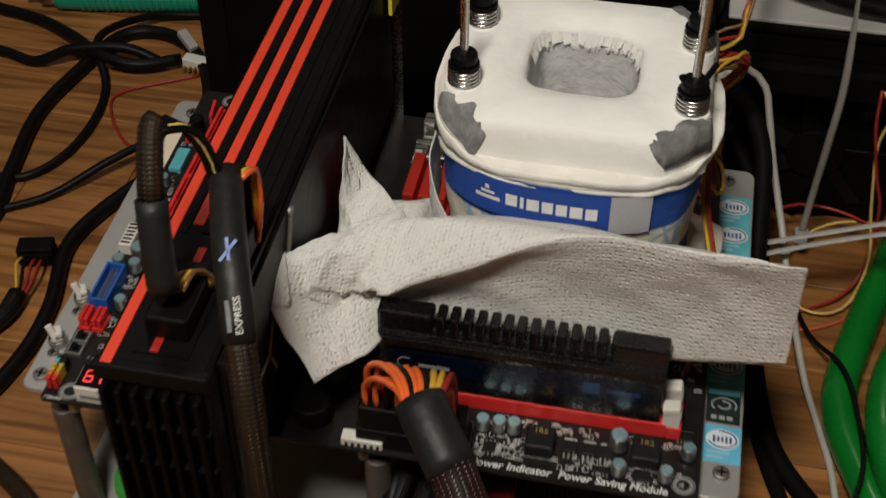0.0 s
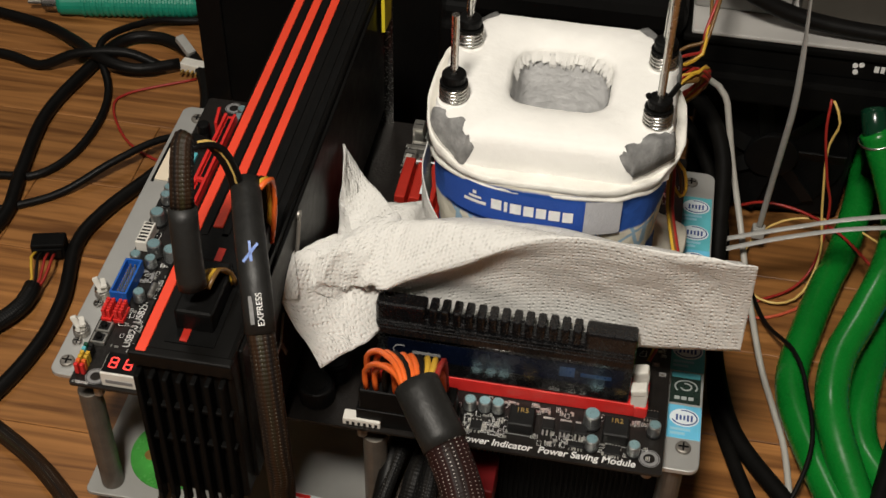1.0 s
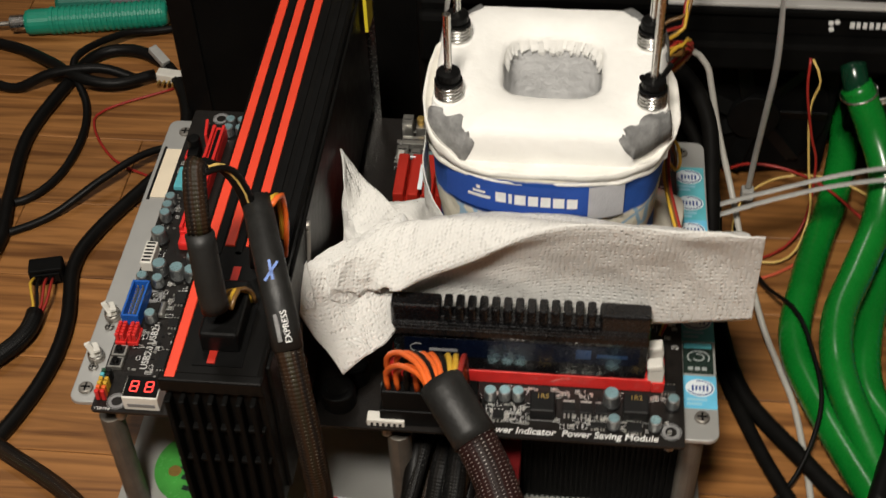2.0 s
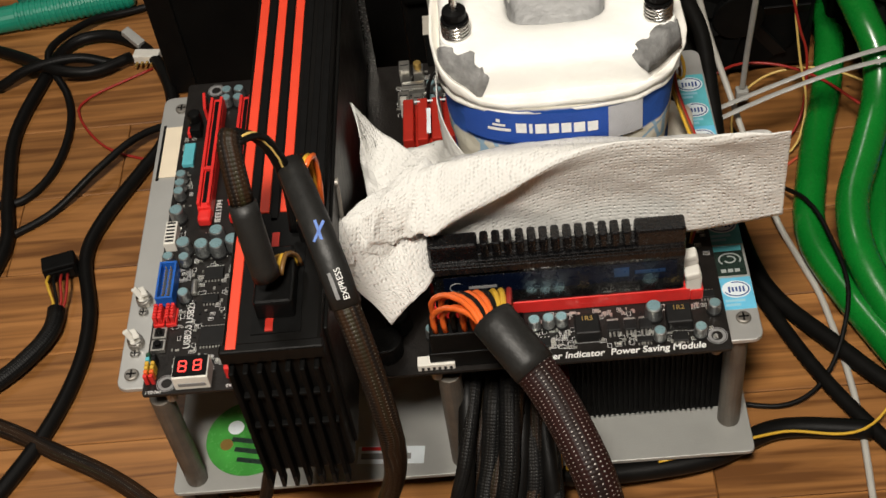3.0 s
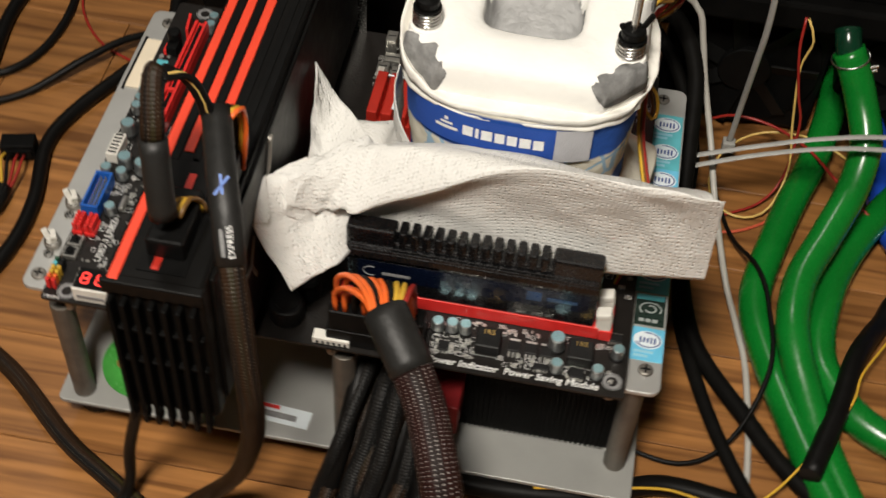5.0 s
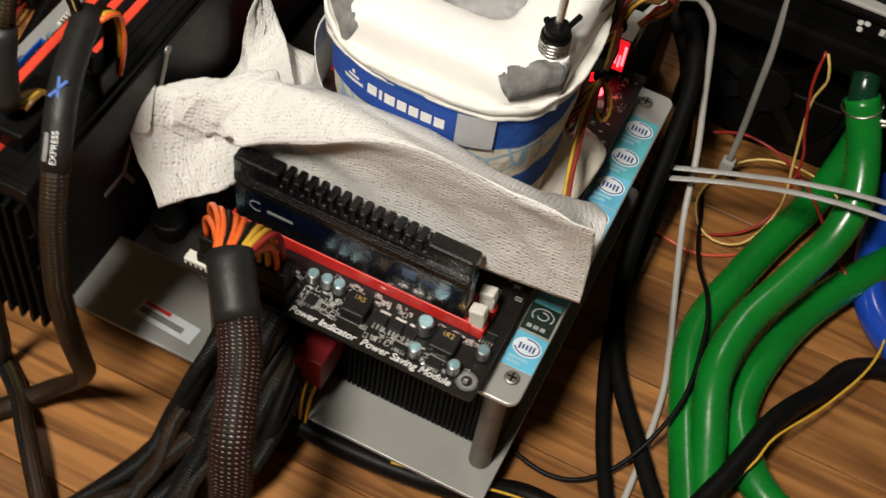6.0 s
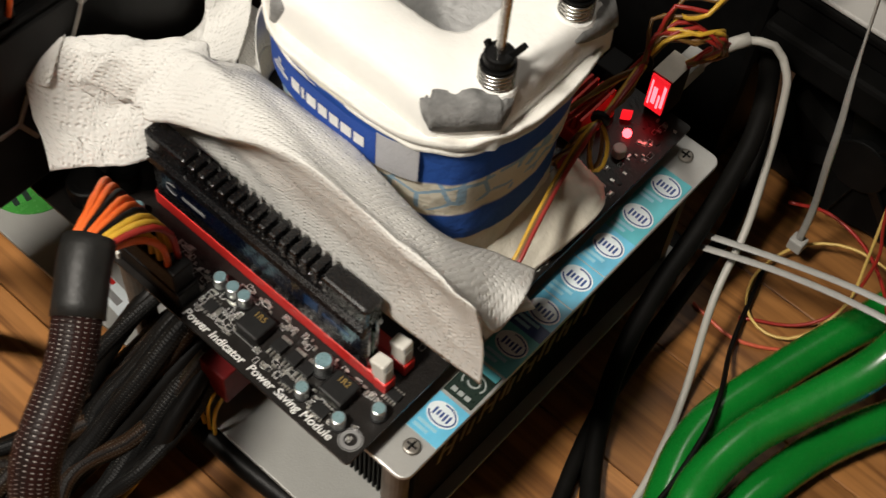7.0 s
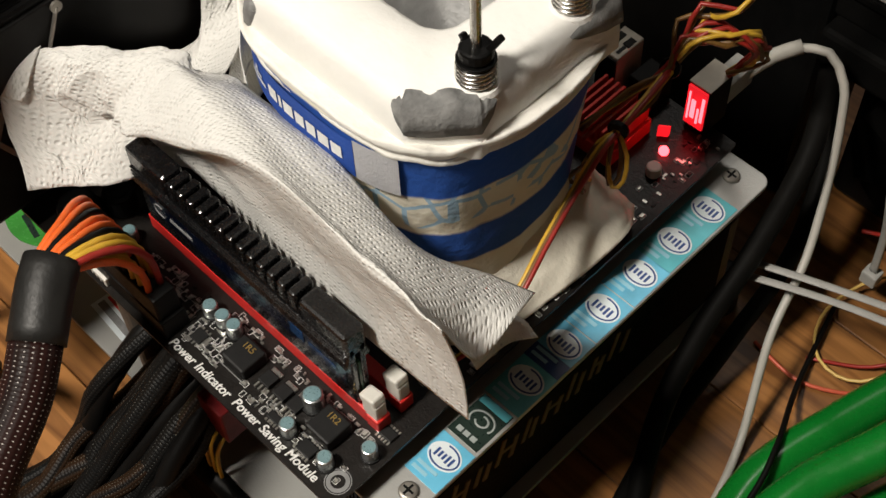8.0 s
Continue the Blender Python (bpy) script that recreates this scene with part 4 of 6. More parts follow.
for x0, x1, y0, y1, h in ((0.1310, 0.1385, 0.2060, 0.2140, 0.0075), (0.1400, 0.1465, 0.2040, 0.2130, 0.0060), (0.1330, 0.1480, 0.2180, 0.2260, 0.0050), (0.1320, 0.1390, 0.2300, 0.2400, 0.0110), (0.1410, 0.1475, 0.2300, 0.2390, 0.0080)):
    sh = part("metal_can", box(x0, x1, y0, y1, B, B + h, 0.0006), SOLDER, board)
    part("lid_groove", box(x0 + 0.001, x1 - 0.001, (y0 + y1) / 2 - 0.0004, (y0 + y1) / 2 + 0.0004, B + h, B + h + 0.0002), CHIP, sh)
part("gold_jack", cyl(0.1440, 0.2345, B + 0.008, B + 0.013, 0.0026, 16, 0.0006), GOLD, board)
part("pale_slot", box(0.1330, 0.1372, 0.1965, 0.2045, B, B + 0.012, 0.0006), GREYWIRE, board)
for x, y in ((0.1520, 0.2060), (0.1560, 0.2130), (0.1520, 0.2200)):
    capacitor(x, y, 0.0030, 0.0078)
part("lead_loop", sweep([(0.1500, 0.2000, B + 0.004), (0.1520, 0.2040, B + 0.020), (0.1580, 0.2080, B + 0.028), (0.1640, 0.2060, B + 0.022), (0.1660, 0.1960, B + 0.006)], 0.0012, 8), RUBBER, board)

# ---- graphics card ----
card = thing("graphics_card", (0.09, 0.09, B), "long black graphics card with three red stripes", "graphics card")
GX0, GX1, GY0, GY1, GZ0, GZ1 = 0.0655, 0.1105, -0.066, 0.245, B + 0.013, 0.2435
part("shroud", box(GX0, GX1, GY0 + 0.001, GY1, GZ0, GZ1, 0.0020), SATIN, card, "satin black shroud")
for k, (x, y0) in enumerate(((0.0700, -0.0655), (0.0800, 0.016), (0.0900, 0.016))):
    part("red_stripe", box(x - 0.0024, x + 0.0024, y0, GY1 - 0.004, GZ1 - 0.001, GZ1 + 0.0009, 0.0004), RED, card, "bright red stripe")
for x in (0.0750, 0.0850, 0.0960, 0.1020, 0.1065):
    part("groove_bar", box(x - 0.0018, x + 0.0018, 0.010, GY1 - 0.004, GZ1 - 0.001, GZ1 + 0.0006, 0.0003), BLACK, card)
part("power_recess", box(0.0785, 0.1010, -0.058, 0.012, GZ1, GZ1 + 0.0006), BLACK, card)
for y in (-0.051, -0.004):
    part("red_socket", box(0.0850, 0.0885, y - 0.006, y + 0.006, GZ1 + 0.0006, GZ1 + 0.0012), HEATRED, card)
part("front_lip", box(GX0 - 0.001, GX1 + 0.001, GY0 - 0.0015, GY0 + 0.004, GZ1 - 0.008, GZ1 + 0.0006, 0.0010), SATIN, card)
for k in range(7):
    x = GX0 + 0.0015 + k * 0.0064
    part("front_fin", box(x, x + 0.0026, GY0 - 0.0055, GY0 + 0.001, GZ0 - 0.004, GZ1 - 0.010, 0.0008), CASEBLACK, card)
    part("fin_foot", box(x + 0.0004, x + 0.0022, GY0 - 0.0060, GY0 - 0.0052, GZ0 - 0.004, GZ0 + 0.004), BLACK, card)
for z in (GZ1 - 0.034, GZ1 - 0.058):
    part("front_ledge", box(GX0 + 0.001, GX1 - 0.001, GY0 - 0.0025, GY0 + 0.001, z, z + 0.0022, 0.0005), CASEBLACK, card)
part("side_cover", box(GX1 - 0.0005, GX1 + 0.0018, GY0 + 0.012, GY1 - 0.006, GZ0 + 0.004, GZ1 - 0.004, 0.0008), SATIN, card)
arm = part("bracket_arm", sweep([(0.1130, 0.040, 0.236), (0.1132, 0.036, 0.228), (0.1132, 0.028, 0.212), (0.1132, 0.024, 0.200)], 0.0011, 8, True, 0.6), DULL, card, "thin grey bracket arm")
part("pivot", turned(cyl(0, 0, 0, 0.0012, 0.0026, 16), pose(0.1125, 0.040, 0.236, 0, 90, 0)), DULL, arm)
for a in (90, 205, 330):
    part("spider_leg", turned(box(-0.0004, 0.0006, -0.0012, 0.0012, 0, 0.016, 0.0003), Matrix.Translation((0.1126, -0.004, 0.190)) @ pose(0, 0, 0, a)), DULL, card)
part("slot_bracket", box(GX0 - 0.002, GX1 + 0.006, GY1, GY1 + 0.0015, B - 0.004, GZ1 + 0.004), STEEL, card)
ys = part("warning_flag", slab([(0.068, 0.222), (0.116, 0.224), (0.117, 0.240), (0.067, 0.240)], GZ1 + 0.0012, GZ1 + 0.0017), mat("yellow_label", (0.72, 0.58, 0.03), 0.5, 0, 0.05, 90), card, "bright yellow paper label folded over the edge")
part("flap", slab([(0.1145, 0.224), (0.1165, 0.224), (0.1170, 0.240), (0.1150, 0.240)], GZ1 - 0.026, GZ1 + 0.0012), bpy.data.materials["yellow_label"], ys)
part("print_bar", box(0.070, 0.086, 0.226, 0.229, GZ1 + 0.0017, GZ1 + 0.0019), CHIP, ys)

# card power leads
def power_lead(name, at, label, plug, shrink, rise, fall, wires, group, sleeve=0.0063):
    c = thing(name, at, label, "cable", group)
    part("plug", plug, BLACK, c)
    part("shrink_sleeve", sweep(shrink, sleeve, 14, True, 0.85), SHRINK, c, "matt black heat-shrink sleeve")
    for r in rise:
        part("lead", sweep(r, 0.0052, 12, True, 0.9), BRAID_WIRES, c, "black braid over orange and yellow wires")
    for f in fall:
        part("lead", sweep(f, 0.0060, 14, True, 0.8), BRAID_WIRES, c, "black braid over orange and yellow wires")
    for pts, mt, r in wires:
        part("wire", sweep(pts, r, 8), mt, c)
    return c


BROWNWIRE = mat("brown_wire", (0.15, 0.075, 0.018), 0.4, 0, 0.1, 200)
w1 = [([(0.0860 + 0.0022 * k, -0.040, 0.262), (0.0885 + 0.0020 * k, -0.030, 0.2600 + 0.001 * k), (0.0915 + 0.0020 * k, -0.023, 0.2555), (0.0925 + 0.002 * k, -0.022, 0.2475)], YELLOW if k % 2 else BROWNWIRE, 0.0011) for k in range(5)]
w1 += [([(0.0815 + 0.0012 * k, -0.0165, 0.3210), (0.0850 + 0.0014 * k, -0.0080, 0.3205 - 0.001 * k), (0.0905 + 0.0012 * k, -0.0035, 0.3110), (0.0955 + 0.0010 * k, -0.0020, 0.2980), (0.0975 + 0.001 * k, -0.0010, 0.2750), (0.0960 + 0.001 * k, -0.0030, 0.2500)], (RUBBER, RUBBER, RUBBER, PALEYELLOW)[k % 4], 0.0016) for k in range(5)]
power_lead("power_lead", (0.085, -0.03, 0.245), "braided black power lead plugged into the graphics card", box(0.0810, 0.0985, -0.050, -0.016, GZ1, GZ1 + 0.012, 0.0015),
           [(0.0895, -0.0440, 0.2660), (0.0885, -0.0420, 0.2760), (0.0868, -0.0370, 0.2900), (0.0852, -0.0320, 0.3010)],
           [[(0.0853, -0.0325, 0.3000), (0.0838, -0.0250, 0.3120), (0.0825, -0.0160, 0.3210), (0.0835, -0.0120, 0.3225)]],
           [], w1, "card power leads")
w2 = [([(0.1000 + 0.0022 * k, 0.0080, 0.2470), (0.1010 + 0.0024 * k, 0.0120, 0.2640), (0.1015 + 0.0024 * k, 0.0100, 0.2850), (0.1030 + 0.0014 * k, 0.0000, 0.2880)], (RUBBER, RUBBER, RUBBER, YELLOW, ORANGE)[k], 0.0013) for k in range(5)]
power_lead("power_lead", (0.105, -0.01, 0.245), "braided black power lead with printed sleeve hanging over the card", box(0.0985, 0.1085, -0.006, 0.012, GZ1, GZ1 + 0.014, 0.0015),
           [(0.1012, 0.0030, 0.2870), (0.1085, -0.0180, 0.2868), (0.1156, -0.0373, 0.2835), (0.1205, -0.0500, 0.2745), (0.1242, -0.0606, 0.2620)],
           [], [[(0.1236, -0.0590, 0.2640), (0.1300, -0.0740, 0.2440), (0.1350, -0.0850, 0.2100), (0.1340, -0.0830, 0.1700), (0.1250, -0.0720, 0.1250), (0.1120, -0.0580, 0.0780), (0.0960, -0.0500, 0.0430), (0.0770, -0.0520, 0.0200), (0.0560, -0.0710, 0.0100), (0.0250, -0.1080, 0.0080), (-0.010, -0.160, 0.008)]], w2, "card power leads", 0.0068)
ld = bpy.data.objects["power_lead.001"]
run = (Vector((0.1156, -0.0373, 0.2835)) - Vector((0.1242, -0.0606, 0.2620))).normalized()
out = Vector((0.10, -0.38, 0.90))
out = (out - run * out.dot(run)).normalized()
side_way = out.cross(run)
plane = Matrix((run, side_way, out)).transposed().to_4x4()
words("EXPRESS", 0.0038, (0, 0, 0), 0, INK, ld, "lettering", Matrix.Translation(Vector((0.1222, -0.0545, 0.2690)) + out * 0.0068 - side_way * 0.0010) @ plane)
part("print_bar", turned(box(-0.0060, 0.0060, -0.0009, 0.0009, 0, 0.0002), Matrix.Translation(Vector((0.1222, -0.0545, 0.2690)) + out * 0.0063 + side_way * 0.0028) @ plane @ pose(0, 0, 0, 24)), GREYINK, ld)
for ang in (20, -24):
    part("blue_mark", turned(box(-0.0006, 0.0006, -0.005, 0.005, 0, 0.0002), Matrix.Translation(Vector((0.1150, -0.0365, 0.2838)) + out * 0.0066) @ plane @ pose(0, 0, 0, 0, 0, 70 + ang)), BLUE, ld)

# ---- main power lead ----
lead = thing("main_power_lead", (0.18, 0.0, B + 0.012), "thick braided main power lead with orange and yellow wires", "cable")
part("plug", box(0.1495, 0.1995, 0.0005, 0.0120, B + 0.012, B + 0.0270, 0.0010), BLACK, lead)
for k in range(9):
    x = 0.1535 + k * 0.0050
    mt = (ORANGE, ORANGE, RUBBER, ORANGE, ORANGE, RUBBER, YELLOW, YELLOW, ORANGE)[k]
    ex = 0.1853 + (k - 4) * 0.0019
    for s in (0, 1):
        part("wire", sweep([(x, 0.0030 + 0.006 * s, B + 0.0255), (x - 0.0006, 0.0030 + 0.005 * s, B + 0.040 + 0.005 * s), (x * 0.68 + ex * 0.32, -0.0050 + 0.005 * s, B + 0.0560 + 0.004 * s), (x * 0.25 + ex * 0.75, -0.0160 + 0.003 * s, B + 0.0650 + 0.003 * s), (ex, -0.0250, B + 0.0675 + 0.002 * s), (ex + 0.004, -0.0340, B + 0.064)], 0.0016, 8), REDWIRE if (k == 8 and s) else mt, lead)
part("shrink_sleeve", sweep([(0.1845, -0.0245, 0.1995), (0.1905, -0.0330, 0.1970), (0.1965, -0.0405, 0.1930), (0.2030, -0.0485, 0.1885)], 0.0112, 18, True, 0.88), SHRINK, lead, "matt black heat-shrink sleeve")
part("braid_sleeve", sweep([(0.2020, -0.0475, 0.1893), (0.2130, -0.0640, 0.1790), (0.2260, -0.0940, 0.164), (0.2310, -0.1060, 0.130), (0.2260, -0.1060, 0.080), (0.2150, -0.104, 0.045), (0.195, -0.115, 0.018), (0.160, -0.150, 0.012), (0.11, -0.20, 0.012)], 0.0102, 16, True, 0.92), BRAID_RED, lead, "black braid over red and brown wires")

# ---- cooling pot ----
pot = thing("cooling_pot", (0.2285, 0.135, B), "insulated extreme-cooling pot wrapped in towel with white cap", "cooling pot")
CX, CY = 0.2285, 0.1350
rings = []
for z, a, b, n in ((B, 0.060, 0.055, 2.5), (0.140, 0.0588, 0.0540, 2.5), (0.155, 0.0588, 0.0540, 2.6), (0.170, 0.0592, 0.0545, 2.6), (0.185, 0.0600, 0.0552, 2.6), (0.192, 0.0596, 0.0546, 2.6), (0.200, 0.0606, 0.0562, 2.65), (0.215, 0.0614, 0.0574, 2.7), (0.228, 0.0620, 0.0578, 2.7), (0.236, 0.0622, 0.0578, 2.8), (0.245, 0.0622, 0.0578, 2.9)):
    rings.append(super_ring(CX, 0.1285, z, a, b - 0.002, n, 96, 0.030, z * 9))
part("towel_wrap", loft(rings, False, False), TOWEL, pot, "cream towel with royal blue bands")


def collar(t):
    """How far the loose cloth edge stands up, by the angle round the pot."""
    left = max(0.0, math.cos(t - math.radians(186))) ** 3
    return 0.0135 * left - 0.0015 * math.sin(2 * t) + 0.0016 * noise.noise(Vector((math.cos(t) * 5, math.sin(t) * 5, 2)))


rings = []
for z, a, b, n, rise in ((0.2362, 0.0600, 0.0540, 2.8, 0), (0.2375, 0.0634, 0.0566, 2.8, 0), (0.2392, 0.0646, 0.0580, 2.9, 0.10), (0.2408, 0.0645, 0.0578, 2.9, 0.2), (0.2418, 0.0633, 0.0565, 2.9, 0.3), (0.2425, 0.0643, 0.0575, 3.0, 0.4), (0.2448, 0.0654, 0.0586, 3.0, 0.75), (0.2470, 0.0657, 0.0589, 3.0, 1), (0.2476, 0.0650, 0.0583, 3.0, 1), (0.2470, 0.0640, 0.0574, 3.0, 0.85), (0.2476, 0.0612, 0.0548, 3.1, 0.35), (0.2480, 0.0575, 0.0490, 3.4, 0.1), (0.2440, 0.0500, 0.0440, 3.8, 0)):
    ring = super_ring(CX, 0.1310, z + 0.0008, a + 0.0008, b + 0.0006, n, 144, 0.030, 3, 0.0028)
    for k, v in enumerate(ring):
        v.z += rise * collar(2 * math.pi * k / 144)
    rings.append(ring)
part("cloth_rim", loft(rings, False, False), RIMCLOTH, pot, "folded cream cloth rim")


def cut_square(z, a, b, cut, seg=12, wob=0.0):
    """A rectangle with large cut corners, softened."""
    pts = [(a, -b + cut), (a, b - cut), (a - cut, b), (-a + cut, b), (-a, b - cut), (-a, -b + cut), (-a + cut, -b), (a - cut, -b)]
    out = []
    for i, p in enumerate(pts):
        q = pts[(i + 1) % 8]
        for k in range(seg):
            t = k / seg
            x, y = p[0] + (q[0] - p[0]) * t, p[1] + (q[1] - p[1]) * t
            out.append(Vector((CX + x * (1 + wob * noise.noise(Vector((x * 90, y * 90, z * 40)))), CY + y * (1 + wob * noise.noise(Vector((x * 90, y * 90, 7 + z * 40)))), z)))
    return out


def hole_ring(z, a, b, n, count):
    """The well's outline, matched vertex by vertex to the cap's outline."""
    out = []
    ref = cut_square(z, 0.0575, 0.0510, 0.020)
    a, b = a * 1.05, b * 1.05
    for v in ref:
        t = math.atan2((v.y - CY) / b, (v.x - CX) / a)
        c, s = math.cos(t), math.sin(t)
        r = (abs(c) ** n + abs(s) ** n) ** (-1 / n)
        wob = 1 + 0.03 * noise.noise(Vector((c * 5, s * 5, z * 300)))
        out.append(Vector((CX + 0.0005 + a * r * c * wob, CY + 0.0035 + b * r * s * wob, z)))
    return out


CUT = 0.019
outer = [cut_square(0.2400, 0.0612, 0.0560, CUT), cut_square(0.2465, 0.0614, 0.0558, CUT, 12, 0.006), cut_square(0.2560, 0.0610, 0.0552, CUT, 12, 0.012), cut_square(0.2620, 0.0602, 0.0542, CUT, 12, 0.012), cut_square(0.2655, 0.0588, 0.0526, CUT, 12, 0.010), cut_square(0.2672, 0.0560, 0.0498, CUT, 12, 0.008)]
outer += [hole_ring(0.2670, 0.036, 0.034, 4, 96), hole_ring(0.2652, 0.0275, 0.0265, 4, 96), hole_ring(0.2634, 0.0252, 0.0243, 4, 96), hole_ring(0.2616, 0.0246, 0.0238, 4, 96), hole_ring(0.2590, 0.0243, 0.0235, 4, 96)]
part("foam_cap", loft(outer, False, False), FOAM, pot, "frost-white foam cap with rounded well")


def bare_corner(sx, sy):
    """Grey bare foam round a cut corner, its frost edge ragged."""
    a, b = 0.0616, 0.0557
    run = 0.026 if (sx, sy) == (1, 1) else 0.008
    path = [(a, b - CUT - run), (a, b - CUT), (a - CUT, b), (a - CUT - 0.006, b)]
    pts = []
    for p, q in zip(path[:-1], path[1:]):
        for k in range(14):
            pts.append((p[0] + (q[0] - p[0]) * k / 14, p[1] + (q[1] - p[1]) * k / 14))
    pts.append(path[-1])
    verts, faces = [], []
    for i, (x, y) in enumerate(pts):
        u = i / (len(pts) - 1)
        swell = math.sin(math.pi * u) ** 0.8
        jag = noise.noise(Vector((u * 6, sx * 3, sy * 5))) + 0.5 * noise.noise(Vector((u * 17, sx, sy * 2)))
        mid, drop, climb = (0.2640, 0.0105, 0.0030) if sx > 0 else (0.2590, 0.0150, 0.0070)
        lo = mid - drop * swell + 0.0009 * jag * swell
        hi = mid + 0.0002 + climb * swell + 0.0018 * swell * noise.noise(Vector((u * 10, sx * 2, sy)))
        for d, z in ((-0.004, lo), (-0.0002, lo), (-0.0003, (lo + hi) / 2), (-0.0006, hi), (-0.006, hi + 0.0004)):
            k = (1.022 + d / 0.06) * (1 - 0.010 * max(0.0, z - 0.2465) / 0.0095 - 0.020 * max(0.0, z - 0.2600) / 0.0055)
            verts.append((CX + sx * x * k, CY + sy * y * k, z))
    for i in range(len(pts) - 1):
        for j in range(4):
            q = (i * 5 + j, (i + 1) * 5 + j, (i + 1) * 5 + j + 1, i * 5 + j + 1)
            faces.append(q if sx * sy > 0 else q[::-1])
    me = bpy.data.meshes.new("grey_corner")
    me.from_pydata(verts, [], faces)
    for p in me.polygons:
        p.use_smooth = True
    part("grey_corner", me, GREYFOAM, pot, "bare grey foam at the cut corner")


for sx in (-1, 1):
    for sy in (-1, 1):
        bare_corner(sx, sy)
inner = [hole_ring(0.2612, 0.0241, 0.0233, 4, 96), hole_ring(0.2400, 0.0232, 0.0222, 4, 96), hole_ring(0.2000, 0.0230, 0.0220, 4, 96), hole_ring(0.1700, 0.0225, 0.0215, 4, 96)]
me = loft(inner, True, False)
me.flip_normals()
part("metal_well", me, FROST, pot, "frosted grey metal well")
rngf = random.Random(31)
fringe = bmesh.new()
for k in range(84):
    u = k / 83
    t = math.radians(8 + 164 * u)
    c, sn = math.cos(t), math.sin(t)
    r = (abs(c) ** 4 + abs(sn) ** 4) ** (-0.25)
    x, y = CX + 0.0005 + 0.0254 * r * c, CY + 0.0035 + 0.0246 * r * sn
    wdt, drop, tuck = rngf.uniform(0.0008, 0.0018), rngf.uniform(0.001, 0.008) * (0.45 + 0.55 * sn), rngf.uniform(0.0010, 0.0026)
    tx, ty = -sn, c
    top, low = [], []
    for a in (-wdt, 0, wdt):
        top.append(fringe.verts.new((x + tx * a, y + ty * a, 0.2622)))
        low.append(fringe.verts.new((x + tx * a * 0.7 - c * tuck, y + ty * a * 0.7 - sn * tuck, 0.2590 - drop * (0.6 if a else 0.5))))
    tip = fringe.verts.new((x - c * tuck * 0.8, y - sn * tuck * 0.8, 0.2590 - drop))
    for a in (0, 1):
        fringe.faces.new((top[a], top[a + 1], low[a + 1], low[a]))
        fringe.faces.new((low[a], low[a + 1], tip))
tagged(part("frost_fringe", fringe, FOAM, pot, "ragged white frost along the well's edge"), kind="stuff")
for sx in (-1, 1):
    for sy in (-1, 1):
        x, y = CX + sx * 0.0510, 0.1310 + sy * 0.0243
        part("snow_collar", cyl(x, y, 0.2600, 0.2678, 0.0090, 24, 0.0025), FOAM, pot)
        spr = part("spring", sweep([(x + 0.0066 * math.cos(2 * math.pi * k / 16), y + 0.0066 * math.sin(2 * math.pi * k / 16), 0.2678 + 0.0092 * k / 72) for k in range(73)], 0.0009, 8, False), STEEL, pot, "bright steel coil spring")
        part("washer", cyl(x, y, 0.2775, 0.2785, 0.0072, 20, 0.0003), BLACK, spr)
        part("threaded_rod", cyl(x, y, 0.150, 0.3180 if (sx, sy) == (-1, -1) else 0.350, 0.0020, 14, 0.0003), STEEL, pot, "thin bright threaded rod")
        nut = part("thumb_nut", cyl(x, y, 0.2785, 0.2838, 0.0062, 18, 0.0012), BLACK, pot, "black knurled thumb nut")
        if (sx, sy) != (1, -1):
            continue
        part("wing", turned(box(-0.0013, 0.0013, -0.0013, 0.0013, 0, 0.010, 0.0006), pose(x + 0.0035, y + 0.002, 0.2818, -10, 28, 0)), BLACK, nut)
        part("wing", turned(box(-0.0013, 0.0013, -0.0013, 0.0013, 0, 0.0045, 0.0006), pose(x - 0.0040, y, 0.2813, 0, -35, 0)), BLACK, nut)


def wrap_patch(u0, u1, z0, z1, out, name, material, skew=0.0):
    """A patch that follows the towel's curve; u runs along the front from one corner to the other."""
    verts, faces = [], []
    nu, nz = 24, 5
    for j in range(nz + 1):
        for i in range(nu + 1):
            u = u0 + (u1 - u0) * i / nu
            z = z0 + (z1 - z0) * j / nz + skew * (u - u0)
            t = math.pi * 1.5 + u
            c, s = math.cos(t), math.sin(t)
            a, b, n = 0.0622 + out, 0.0562 + out, 2.7
            r = (abs(c) ** n + abs(s) ** n) ** (-1 / n)
            verts.append((CX + a * r * c, 0.1285 + b * r * s, z))
    for j in range(nz):
        for i in range(nu):
            k = j * (nu + 1) + i
            faces.append((k, k + 1, k + nu + 2, k + nu + 1))
    me = bpy.data.meshes.new(name)
    me.from_pydata(verts, [], faces)
    for p in me.polygons:
        p.use_smooth = True
    return part(name, me, material, pot)


ban = wrap_patch(-0.82, 0.34, 0.2215, 0.2420, 0.0016, "cloth_banner", LABELBLUE, -0.002)
wrap_patch(-0.53, -0.50, 0.2348, 0.2370, 0.0021, "maker_triangle", INK)
wrap_patch(-0.56, -0.46, 0.2322, 0.2338, 0.0021, "maker_triangle", INK)
wrap_patch(-0.60, -0.42, 0.2290, 0.2310, 0.0021, "maker_triangle", INK)
u = -0.38
for k, wd in enumerate((0.080, 0.026, 0.086, 0.078, 0.078, 0.088, 0.080)):
    wrap_patch(u, u + wd, 0.2284 - 0.0003 * k, 0.2350 - 0.0003 * k, 0.0021, "maker_letter_bar", INK)
    u += wd + 0.020
wrap_patch(0.34, 0.62, 0.2185, 0.2405, 0.0014, "grey_patch", mat("grey_cloth", (0.42, 0.42, 0.44), 0.9, 0, 0.1, 80, 0.3, 800))
